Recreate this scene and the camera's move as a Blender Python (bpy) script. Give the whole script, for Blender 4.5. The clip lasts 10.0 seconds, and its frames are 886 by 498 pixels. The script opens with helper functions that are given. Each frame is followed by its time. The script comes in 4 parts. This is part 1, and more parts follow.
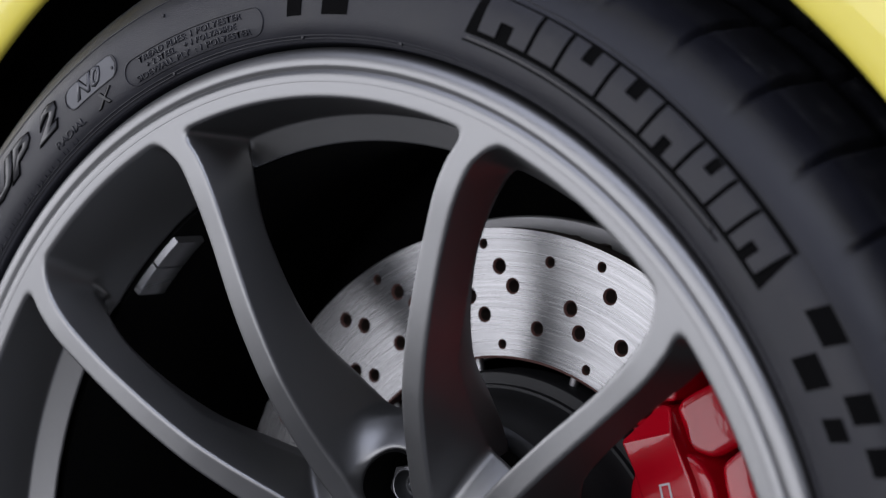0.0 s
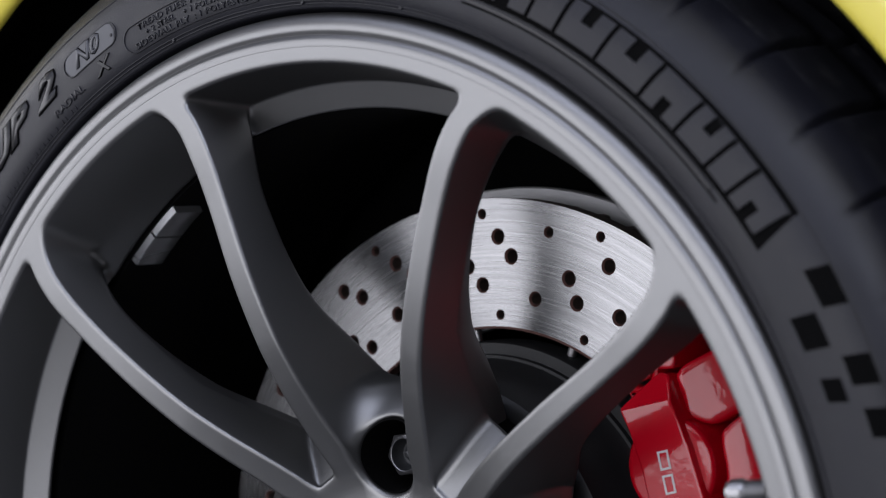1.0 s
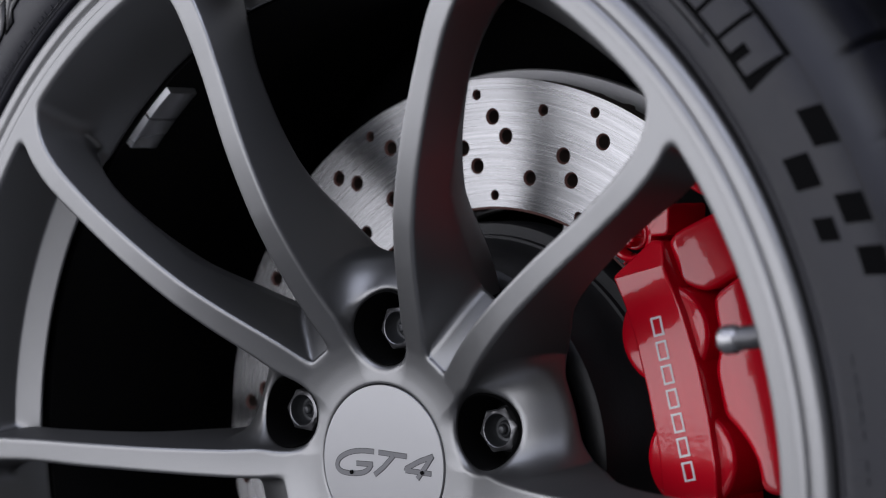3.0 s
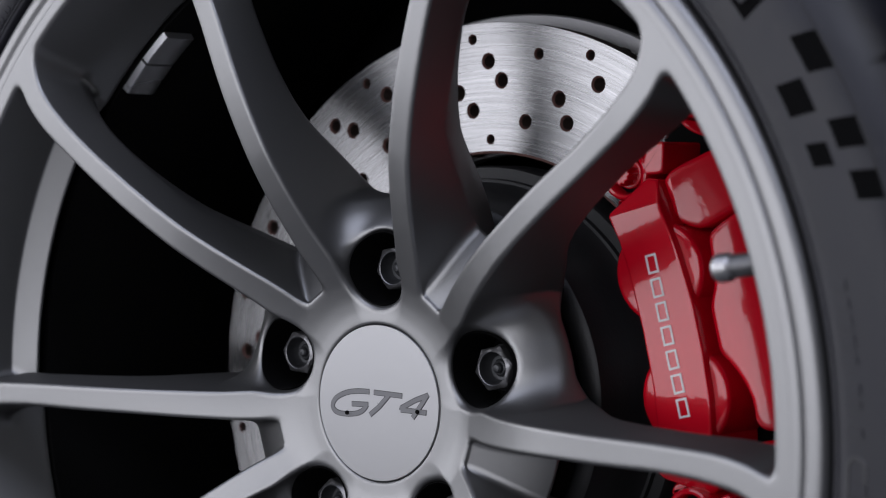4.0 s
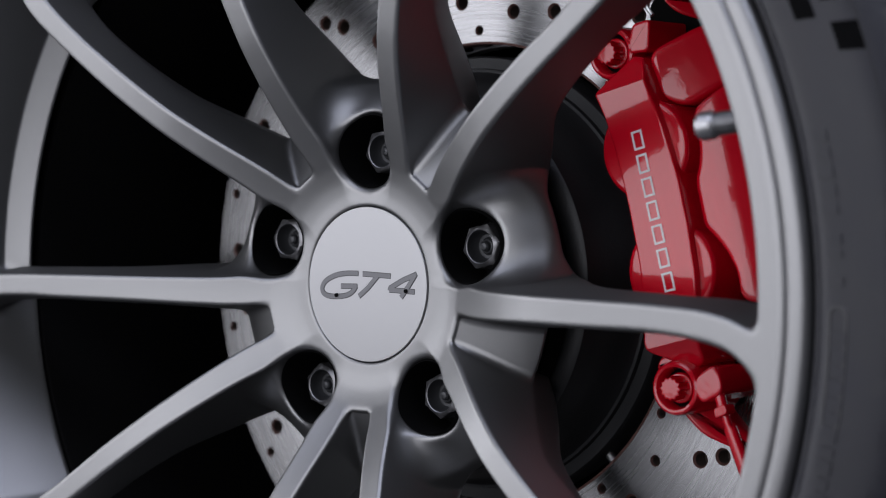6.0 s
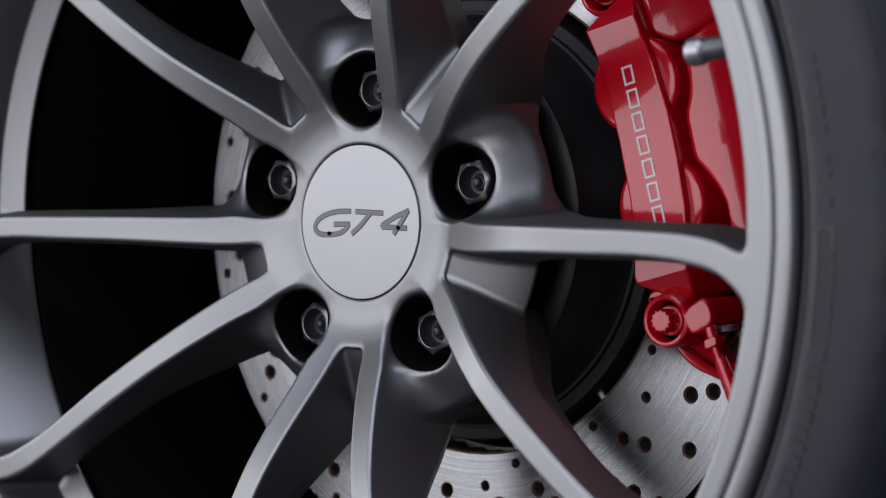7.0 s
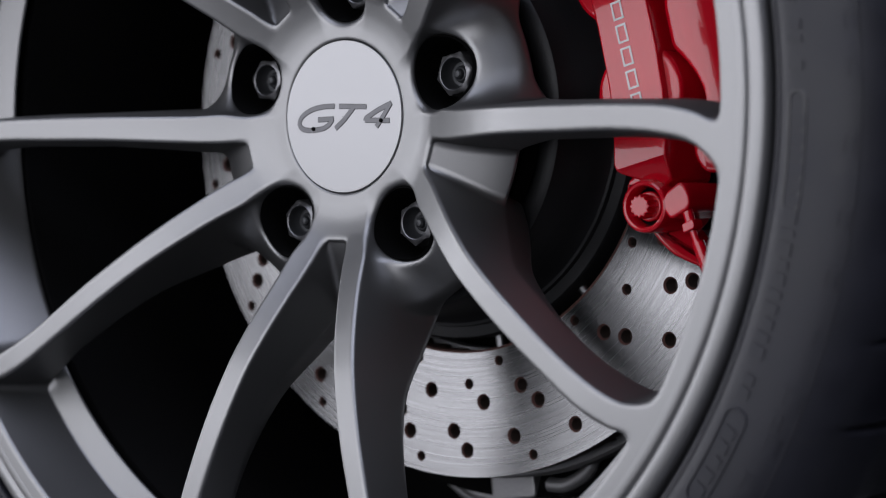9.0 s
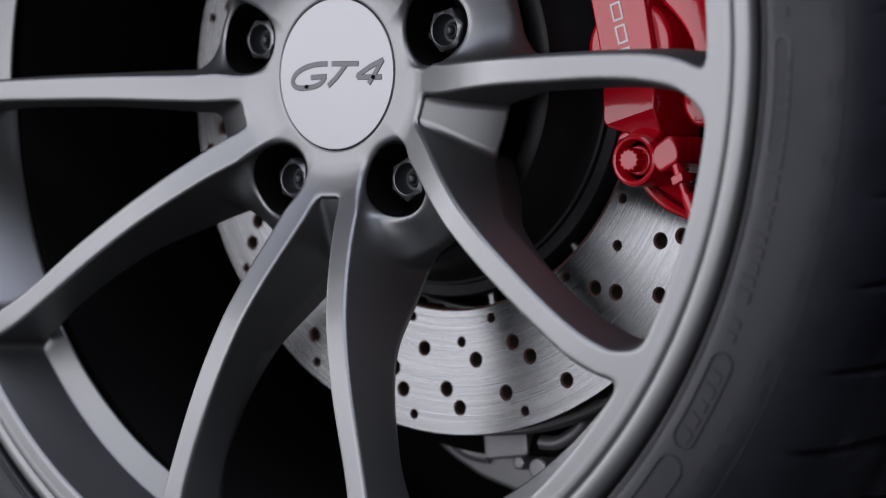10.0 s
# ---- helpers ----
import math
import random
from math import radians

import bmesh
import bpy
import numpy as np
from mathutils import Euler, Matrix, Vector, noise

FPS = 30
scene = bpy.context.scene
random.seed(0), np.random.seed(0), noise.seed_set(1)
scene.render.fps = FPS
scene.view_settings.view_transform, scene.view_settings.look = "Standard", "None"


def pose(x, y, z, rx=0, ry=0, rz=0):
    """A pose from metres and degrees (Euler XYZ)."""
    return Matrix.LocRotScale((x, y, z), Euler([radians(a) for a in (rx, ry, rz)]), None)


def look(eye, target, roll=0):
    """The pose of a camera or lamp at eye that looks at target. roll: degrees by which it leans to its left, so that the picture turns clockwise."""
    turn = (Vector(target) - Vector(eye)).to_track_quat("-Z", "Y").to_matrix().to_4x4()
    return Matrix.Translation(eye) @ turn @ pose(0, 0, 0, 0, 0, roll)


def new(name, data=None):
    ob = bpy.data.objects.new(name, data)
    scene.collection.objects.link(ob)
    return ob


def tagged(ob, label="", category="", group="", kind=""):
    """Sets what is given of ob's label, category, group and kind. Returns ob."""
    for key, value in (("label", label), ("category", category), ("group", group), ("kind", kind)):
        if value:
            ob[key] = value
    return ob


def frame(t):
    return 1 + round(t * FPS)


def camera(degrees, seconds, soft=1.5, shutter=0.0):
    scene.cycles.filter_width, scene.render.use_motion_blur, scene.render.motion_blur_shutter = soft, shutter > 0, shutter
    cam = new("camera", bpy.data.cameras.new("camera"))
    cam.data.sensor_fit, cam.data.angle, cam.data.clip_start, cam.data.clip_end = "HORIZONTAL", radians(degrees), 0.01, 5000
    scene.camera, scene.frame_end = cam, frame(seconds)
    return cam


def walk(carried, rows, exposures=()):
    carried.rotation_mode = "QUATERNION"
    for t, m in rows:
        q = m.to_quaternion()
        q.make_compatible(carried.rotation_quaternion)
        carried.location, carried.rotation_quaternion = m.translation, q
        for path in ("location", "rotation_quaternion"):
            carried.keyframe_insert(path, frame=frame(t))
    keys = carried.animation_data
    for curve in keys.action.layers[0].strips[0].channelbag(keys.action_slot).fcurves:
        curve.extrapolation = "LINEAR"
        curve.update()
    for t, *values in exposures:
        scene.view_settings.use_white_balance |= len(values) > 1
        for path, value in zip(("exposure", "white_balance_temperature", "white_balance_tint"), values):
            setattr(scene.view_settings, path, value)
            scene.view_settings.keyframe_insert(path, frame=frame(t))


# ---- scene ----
# A parked sports car's front wheel in a dark studio, seen close from ahead of the axle.
# The wheel's axis is the world's y axis; the street side is -y; the axle is at z = AXLE.
cam = camera(21.66, 10.0, soft=1.1)
AXLE = 0.340
ROWS = [
    (0.0, 0.7185, -0.8516, 0.5727, 38.812, -2.665, 0.571),
    (0.5, 0.7183, -0.8524, 0.5658, 38.779, -2.504, 0.434),
    (1.0, 0.7177, -0.8521, 0.5524, 38.748, -2.423, 0.308),
    (1.5, 0.7184, -0.8516, 0.5350, 38.766, -2.320, 0.217),
    (2.0, 0.7194, -0.8498, 0.5160, 38.833, -2.171, 0.185),
    (2.5, 0.7205, -0.8493, 0.4997, 38.859, -2.121, 0.164),
    (4.0, 0.7259, -0.8509, 0.4521, 38.872, -1.923, 0.041),
    (4.5, 0.7281, -0.8528, 0.4366, 38.847, -1.823, 0.001),
    (5.0, 0.7304, -0.8544, 0.4210, 38.816, -1.778, -0.014),
    (5.5, 0.7341, -0.8552, 0.4053, 38.870, -1.678, 0.014),
    (7.0, 0.7438, -0.8636, 0.3555, 38.693, -1.451, 0.078),
    (7.5, 0.7482, -0.8655, 0.3389, 38.711, -1.297, 0.128),
    (8.0, 0.7526, -0.8665, 0.3230, 38.746, -1.195, 0.137),
    (8.5, 0.7569, -0.8678, 0.3080, 38.763, -1.099, 0.157),
    (9.0, 0.7614, -0.8693, 0.2942, 38.777, -1.012, 0.202),
    (9.5, 0.7656, -0.8707, 0.2815, 38.796, -0.930, 0.226),
    (10.0, 0.7727, -0.8721, 0.2702, 38.927, -0.904, 0.225),
]
walk(cam, [(t, pose(x, y, z, 90 + pitch, roll, yaw)) for t, x, y, z, yaw, pitch, roll in ROWS])
cam.data.dof.use_dof = True
cam.data.dof.focus_distance = 1.12
cam.data.dof.aperture_fstop = 7.4

# ---- world and light: a dark hall with large soft boxes ----
world = bpy.data.worlds.new("studio_world")
scene.world = world
world.use_nodes = True
world.node_tree.nodes["Background"].inputs["Color"].default_value = (0.30, 0.32, 0.36, 1)
world.node_tree.nodes["Background"].inputs["Strength"].default_value = 0.0004


def softbox(name, eye, target, wide, high, watts, colour=(1.0, 0.985, 0.965)):
    data = bpy.data.lights.new(name, "AREA")
    data.shape, data.size, data.size_y = "RECTANGLE", wide, high
    data.energy, data.color = watts, colour
    ob = new(name, data)
    ob.matrix_world = look(eye, target)
    return ob


COOL = (0.985, 0.99, 1.07)
BLUE = (0.92, 0.97, 1.20)
softbox("softbox_side", (-1.40, -2.4, 0.84), (-1.40, 0.0, 0.84), 6.4, 1.66, 85, COOL)
softbox("softbox_overhead", (0.5, -1.4, 2.7), (0.2, -0.5, 0.2), 4.6, 2.0, 50, BLUE)
softbox("softbox_end", (-3.4, -0.5, 0.9), (0.0, -0.1, 0.5), 2.0, 1.6, 50, COOL)
softbox("softbox_front", (2.7, -0.4, 2.9), (0.0, 0.0, 0.4), 2.6, 1.6, 38, BLUE)
scene.view_settings.exposure = 0.0

# ---- materials ----


def material(name, colour, rough, metal=0.0, bump=0.0, bump_size=600.0, vary=0.12, vary_size=14.0, coat=0.0, rough_vary=0.08, coord="Object", spec=0.5, rim_tint=1.0):
    """A painted, cast or moulded surface: two scales of variation in colour and gloss, and a fine relief."""
    m = bpy.data.materials.new(name)
    m.use_nodes = True
    n, l = m.node_tree.nodes, m.node_tree.links
    b = n["Principled BSDF"]
    b.inputs["Metallic"].default_value = metal
    b.inputs["Specular IOR Level"].default_value = spec
    b.inputs["Specular Tint"].default_value = (rim_tint, rim_tint, rim_tint, 1)
    b.inputs["Coat Weight"].default_value = coat
    b.inputs["Coat Roughness"].default_value = 0.03
    tc = n.new("ShaderNodeTexCoord")
    big = n.new("ShaderNodeTexNoise")
    big.inputs["Scale"].default_value, big.inputs["Detail"].default_value = vary_size, 6
    l.new(tc.outputs[coord], big.inputs["Vector"])
    fine = n.new("ShaderNodeTexNoise")
    fine.inputs["Scale"].default_value, fine.inputs["Detail"].default_value = bump_size, 3
    l.new(tc.outputs[coord], fine.inputs["Vector"])
    mixc = n.new("ShaderNodeMix")
    mixc.data_type = "RGBA"
    mixc.inputs[6].default_value = (*[c * (1 - vary) for c in colour], 1)
    mixc.inputs[7].default_value = (*[min(1, c * (1 + vary)) for c in colour], 1)
    l.new(big.outputs["Fac"], mixc.inputs[0])
    l.new(mixc.outputs[2], b.inputs["Base Color"])
    mr = n.new("ShaderNodeMapRange")
    mr.inputs["To Min"].default_value, mr.inputs["To Max"].default_value = rough - rough_vary, rough + rough_vary
    l.new(big.outputs["Fac"], mr.inputs["Value"])
    l.new(mr.outputs["Result"], b.inputs["Roughness"])
    if bump:
        bp = n.new("ShaderNodeBump")
        bp.inputs["Strength"].default_value, bp.inputs["Distance"].default_value = bump, 0.0004
        l.new(fine.outputs["Fac"], bp.inputs["Height"])
        l.new(bp.outputs["Normal"], b.inputs["Normal"])
        if coat:
            l.new(bp.outputs["Normal"], b.inputs["Coat Normal"])
    return m


M_RIM = material("satin_grey_alloy", (0.243, 0.244, 0.247), 0.41, metal=0.96, bump=0.10, bump_size=1500, vary=0.03, rough_vary=0.03, rim_tint=0.12)
M_BARREL = material("inner_barrel_shade", (0.003, 0.003, 0.0033), 0.7, metal=0.0, bump=0.1, vary=0.1, spec=0.1)
M_CAP = material("brushed_cap_silver", (0.275, 0.276, 0.283), 0.34, metal=0.97, bump=0.06, bump_size=2500, vary=0.02, rough_vary=0.02)
M_BADGE = material("dark_badge_grey", (0.125, 0.125, 0.132), 0.45, metal=0.6)
M_INLAY_SHADE = material("inlay_recess_shade", (0.018, 0.018, 0.020), 0.5, metal=0.3)
M_NUT = material("zinc_grey_steel", (0.23, 0.23, 0.24), 0.40, metal=0.9, bump=0.3, bump_size=900, vary=0.25, vary_size=120)
M_STEEL = material("bright_steel", (0.36, 0.36, 0.37), 0.4, metal=1.0, bump=0.15, vary=0.1)
M_LEAD = material("adhesive_weight_grey", (0.50, 0.51, 0.53), 0.28, metal=0.85, bump=0.1)
M_RUBBER = material("tyre_rubber", (0.009, 0.0094, 0.0140), 0.44, bump=0.35, bump_size=1400, vary=0.45, vary_size=45, rough_vary=0.13, spec=0.32)
M_RUBBER_DEEP = material("matt_black_rubber", (0.002, 0.002, 0.0022), 0.9, bump=0.5, bump_size=2200, vary=0.2, spec=0.06)
M_TREAD = material("worn_tread_rubber", (0.012, 0.0124, 0.017), 0.55, bump=0.8, bump_size=420, vary=0.6, vary_size=90, spec=0.36)


def dusty(m, dust, size, least):
    """Pale dust in ragged patches over a surface."""
    n, l = m.node_tree.nodes, m.node_tree.links
    b = n["Principled BSDF"]
    old = b.inputs["Base Color"].links[0].from_socket
    tc = n.new("ShaderNodeTexCoord")
    spot = n.new("ShaderNodeTexNoise")
    spot.inputs["Scale"].default_value, spot.inputs["Detail"].default_value, spot.inputs["Roughness"].default_value = size, 8, 0.7
    l.new(tc.outputs["Object"], spot.inputs["Vector"])
    ramp = n.new("ShaderNodeMapRange")
    ramp.inputs["From Min"].default_value, ramp.inputs["From Max"].default_value = least, least + 0.14
    l.new(spot.outputs["Fac"], ramp.inputs["Value"])
    mix = n.new("ShaderNodeMix")
    mix.data_type = "RGBA"
    l.new(ramp.outputs["Result"], mix.inputs[0])
    l.new(old, mix.inputs[6])
    mix.inputs[7].default_value = (*dust, 1)
    l.new(mix.outputs[2], b.inputs["Base Color"])


dusty(M_TREAD, (0.045, 0.045, 0.050), 55, 0.56)
dusty(M_RUBBER, (0.014, 0.0145, 0.018), 70, 0.58)
M_FIELD = material("pale_smooth_rubber", (0.060, 0.062, 0.072), 0.5, bump=0.2, bump_size=1800, vary=0.12)
M_RUBBER_LETTER = material("fine_ribbed_rubber", (0.017, 0.017, 0.019), 0.5, bump=0.3, bump_size=1800, vary=0.12)
M_RED = material("red_caliper_lacquer", (0.45, 0.001, 0.011), 0.25, metal=0.0, bump=0.14, bump_size=260, vary=0.12, vary_size=60, coat=1.0, rough_vary=0.05, spec=0.2)
M_WHITE = material("white_print", (0.62, 0.62, 0.63), 0.4, vary=0.04)
M_HAT = material("dark_grey_hat", (0.0155, 0.016, 0.0175), 0.45, metal=0.4, bump=0.2, bump_size=700, vary=0.15)
M_IRON = material("cast_iron_core", (0.06, 0.044, 0.038), 0.7, metal=0.3, bump=0.5, vary=0.35, vary_size=90)
M_RUST = material("rusted_edge", (0.085, 0.036, 0.030), 0.8, bump=0.5, vary=0.4, vary_size=220)
# black plastic parts, and the added black pieces that stand in for shade
M_BLACK = material("black_plastic_and_shade", (0.0012, 0.0012, 0.0013), 0.9, bump=0.3, bump_size=500, vary=0.3, spec=0.1)
M_DARKMETAL = material("dark_metal_and_socket_shade", (0.05, 0.052, 0.056), 0.45, metal=0.6, bump=0.25, vary=0.2)
M_PAD = material("grey_pad_plate", (0.30, 0.31, 0.34), 0.5, metal=0.4, bump=0.3, bump_size=400, vary=0.25, vary_size=60)
M_ALU = material("cast_aluminium", (0.32, 0.32, 0.33), 0.45, metal=0.7, bump=0.4, bump_size=500, vary=0.12)
M_YELLOW = material("yellow_car_paint", (0.76, 0.65, 0.09), 0.32, vary=0.02, coat=1.0, rough_vary=0.03)
M_FLOOR = material("dark_studio_floor", (0.080, 0.080, 0.082), 0.30, bump=0.1, bump_size=60, vary=0.3, vary_size=3)
M_WALL = material("black_studio_cloth", (0.006, 0.006, 0.006), 0.9, bump=0.4, bump_size=80, vary=0.2)


def disc_material():
    """Ground cast iron: turned and scuffed in rings about the axle, bright where the pads run."""
    m = bpy.data.materials.new("machined_disc_face")
    m.use_nodes = True
    n, l = m.node_tree.nodes, m.node_tree.links
    b = n["Principled BSDF"]
    b.inputs["Metallic"].default_value = 1.0
    tc = n.new("ShaderNodeTexCoord")
    sep = n.new("ShaderNodeSeparateXYZ")
    l.new(tc.outputs["Object"], sep.inputs[0])

    def maths(op, a, bb=None):
        q = n.new("ShaderNodeMath")
        q.operation = op
        for i, v in enumerate((a, bb)):
            if v is None:
                continue
            if isinstance(v, (int, float)):
                q.inputs[i].default_value = v
            else:
                l.new(v, q.inputs[i])
        return q.outputs[0]

    rad = maths("SQRT", maths("ADD", maths("MULTIPLY", sep.outputs[0], sep.outputs[0]), maths("MULTIPLY", sep.outputs[2], sep.outputs[2])))
    ang = maths("ARCTAN2", sep.outputs[2], sep.outputs[0])
    ring = n.new("ShaderNodeCombineXYZ")
    l.new(maths("MULTIPLY", rad, 900.0), ring.inputs[0])
    l.new(maths("MULTIPLY", ang, 2.2), ring.inputs[1])
    streak = n.new("ShaderNodeTexNoise")
    streak.inputs["Scale"].default_value, streak.inputs["Detail"].default_value = 1.0, 5
    l.new(ring.outputs[0], streak.inputs["Vector"])
    ring2 = n.new("ShaderNodeCombineXYZ")
    l.new(maths("MULTIPLY", rad, 620.0), ring2.inputs[0])
    l.new(maths("MULTIPLY", ang, 1.3), ring2.inputs[1])
    wide = n.new("ShaderNodeTexNoise")
    wide.inputs["Scale"].default_value, wide.inputs["Detail"].default_value = 1.0, 3
    l.new(ring2.outputs[0], wide.inputs["Vector"])
    mixc = n.new("ShaderNodeMix")
    mixc.data_type = "RGBA"
    mixc.inputs[6].default_value, mixc.inputs[7].default_value = (0.26, 0.26, 0.265, 1), (0.48, 0.48, 0.49, 1)
    l.new(wide.outputs["Fac"], mixc.inputs[0])
    l.new(mixc.outputs[2], b.inputs["Base Color"])
    mr = n.new("ShaderNodeMapRange")
    mr.inputs["To Min"].default_value, mr.inputs["To Max"].default_value = 0.18, 0.34
    l.new(streak.outputs["Fac"], mr.inputs["Value"])
    l.new(mr.outputs["Result"], b.inputs["Roughness"])
    b.inputs["Anisotropic"].default_value = 0.95
    b.inputs["Anisotropic Rotation"].default_value = 0.25
    tg = n.new("ShaderNodeTangent")
    tg.direction_type, tg.axis = "RADIAL", "Y"
    l.new(tg.outputs[0], b.inputs["Tangent"])
    bp = n.new("ShaderNodeBump")
    bp.inputs["Strength"].default_value, bp.inputs["Distance"].default_value = 0.42, 0.0002
    l.new(streak.outputs["Fac"], bp.inputs["Height"])
    l.new(bp.outputs["Normal"], b.inputs["Normal"])
    return m


M_DISC = disc_material()

# ---- building helpers ----


def thing(name, at, label, category, kind="", group=""):
    """An empty at a thing's base that carries its parts."""
    ob = new(name)
    ob.empty_display_size = 0.05
    ob.location = at
    return tagged(ob, label, category, group, kind)


def root_of(ob):
    return Vector(ob.location) if ob.parent is None else root_of(ob.parent) + Vector(ob.location)


def part(name, shape, mat, parent, label="", at=None, smooth=True, crease=38):
    """Links a bmesh or mesh, drawn about the axle's middle, as one mesh object under a thing or part."""
    if isinstance(shape, bmesh.types.BMesh):
        me = bpy.data.meshes.new(name)
        bmesh.ops.recalc_face_normals(shape, faces=shape.faces)
        shape.to_mesh(me)
        shape.free()
        if smooth:
            me.shade_smooth()
            me.set_sharp_from_angle(angle=radians(crease))
    else:
        me = shape
    mats = mat if isinstance(mat, (list, tuple)) else [mat]
    if not me.materials:
        for q in mats:
            me.materials.append(q)
    ob = new(name, me)
    ob.parent = parent
    ob.location = (Vector((0, 0, AXLE)) if at is None else Vector(at)) - root_of(parent)
    return tagged(ob, label)


def lathe(bm, profile, steps=180, a0=0.0, a1=360.0, closed=False, mat=0):
    """Turns a profile of (r, y) about the wheel's axis."""
    full = abs(a1 - a0) >= 359.99
    cols = []
    for i in range(steps if full else steps + 1):
        a = radians(a0 + (a1 - a0) * i / steps)
        cols.append([bm.verts.new((r * math.cos(a), y, r * math.sin(a))) for r, y in profile])
    k = len(profile)
    for i in range(steps):
        p, q = cols[i], cols[(i + 1) % len(cols)]
        for j in range(k if closed else k - 1):
            f = bm.faces.new((p[j], q[j], q[(j + 1) % k], p[(j + 1) % k]))
            f.material_index = mat
    if closed and not full:
        bm.faces.new(cols[0])
        bm.faces.new(cols[-1][::-1])
    return bm


def slab(bm, outline, y0, y1, edge=0.0, place=None, mat=0, cuts=()):
    """A plate: an outline of (x, z) from depth y0 (towards the street) to y1, its front edge rounded by edge."""
    if cuts:
        flat = slab(bmesh.new(), outline, y0, y1, edge, None, mat)
        for axis, at in cuts:
            plane = Vector((1, 0, 0)) if axis == "x" else Vector((0, 0, 1))
            bmesh.ops.bisect_plane(flat, geom=flat.verts[:] + flat.edges[:] + flat.faces[:], plane_co=plane * at, plane_no=plane)
        for v in flat.verts:
            v.co = place(*v.co)
        held = bpy.data.meshes.new("held")
        flat.to_mesh(held)
        flat.free()
        bm.from_mesh(held)
        bpy.data.meshes.remove(held)
        return bm
    place = place or (lambda x, y, z: (x, y, z))
    area = sum(a[0] * b[1] - b[0] * a[1] for a, b in zip(outline, outline[1:] + outline[:1]))
    pts = outline if area > 0 else outline[::-1]
    k = len(pts)

    def inset(d):
        out = []
        for i in range(k):
            p0, p1, p2 = Vector(pts[i - 1]), Vector(pts[i]), Vector(pts[(i + 1) % k])
            e1, e2 = (p1 - p0).normalized(), (p2 - p1).normalized()
            n1, n2 = Vector((-e1.y, e1.x)), Vector((-e2.y, e2.x))
            m = n1 + n2
            m = m / max(m.length_squared, 0.25) * 2
            out.append(p1 + m * d)
        return out

    levels = [(y1, 0.0), (y0 + edge, 0.0)]
    if edge:
        levels += [(y0 + edge * (1 - math.sin(a)), edge * (1 - math.cos(a))) for a in (radians(18), radians(36), radians(54), radians(72), radians(90))]
        levels += [(y0, edge * 1.25)]
    rings = []
    for y, d in levels:
        ring = inset(d) if d else [Vector(p) for p in pts]
        rings.append([bm.verts.new(place(p.x, y, p.y)) for p in ring])
    for a, b in zip(rings, rings[1:]):
        for i in range(k):
            bm.faces.new((a[i], a[(i + 1) % k], b[(i + 1) % k], b[i])).material_index = mat
    bm.faces.new(rings[0][::-1]).material_index = mat
    bm.faces.new(rings[-1]).material_index = mat
    return bm


def rounded(pts, radius, steps=5):
    """An outline with its corners rounded."""
    out, k = [], len(pts)
    for i in range(k):
        p0, p1, p2 = Vector(pts[i - 1]), Vector(pts[i]), Vector(pts[(i + 1) % k])
        r = min(radius, 0.45 * (p1 - p0).length, 0.45 * (p2 - p1).length)
        a, b = p1 + (p0 - p1).normalized() * r, p1 + (p2 - p1).normalized() * r
        for s in range(steps + 1):
            t = s / steps
            q = a * (1 - t) ** 2 + p1 * 2 * t * (1 - t) + b * t ** 2
            out.append((q.x, q.y))
    return out


def disc_outline(cx, cz, r, steps=40):
    return [(cx + r * math.cos(2 * math.pi * i / steps), cz + r * math.sin(2 * math.pi * i / steps)) for i in range(steps)]


def rod(bm, p, q, r, steps=14, r2=None):
    """A round bar from p to q with closed ends."""
    p, q = Vector(p), Vector(q)
    m = (q - p).to_track_quat("Z", "Y").to_matrix()
    r2 = r if r2 is None else r2
    ends = []
    for c, rr in ((p, r), (q, r2)):
        ends.append([bm.verts.new(c + m @ Vector((rr * math.cos(2 * math.pi * i / steps), rr * math.sin(2 * math.pi * i / steps), 0))) for i in range(steps)])
    for i in range(steps):
        bm.faces.new((ends[0][i], ends[0][(i + 1) % steps], ends[1][(i + 1) % steps], ends[1][i]))
    bm.faces.new(ends[0][::-1])
    bm.faces.new(ends[1])
    return bm


def tube(bm, line, r, steps=12):
    """One bent round bar along a line of points."""
    line = [Vector(p) for p in line]
    rings = []
    for i, p in enumerate(line):
        d = (line[min(i + 1, len(line) - 1)] - line[max(i - 1, 0)]).normalized()
        m = d.to_track_quat("Z", "Y").to_matrix()
        rings.append([bm.verts.new(p + m @ Vector((r * math.cos(2 * math.pi * k / steps), r * math.sin(2 * math.pi * k / steps), 0))) for k in range(steps)])
    for a, b in zip(rings, rings[1:]):
        near = min(range(steps), key=lambda k: (b[k].co - a[0].co).length)
        for k in range(steps):
            bm.faces.new((a[k], a[(k + 1) % steps], b[(k + 1 + near) % steps], b[(k + near) % steps]))
    bm.faces.new(rings[0][::-1])
    bm.faces.new(rings[-1])
    return bm


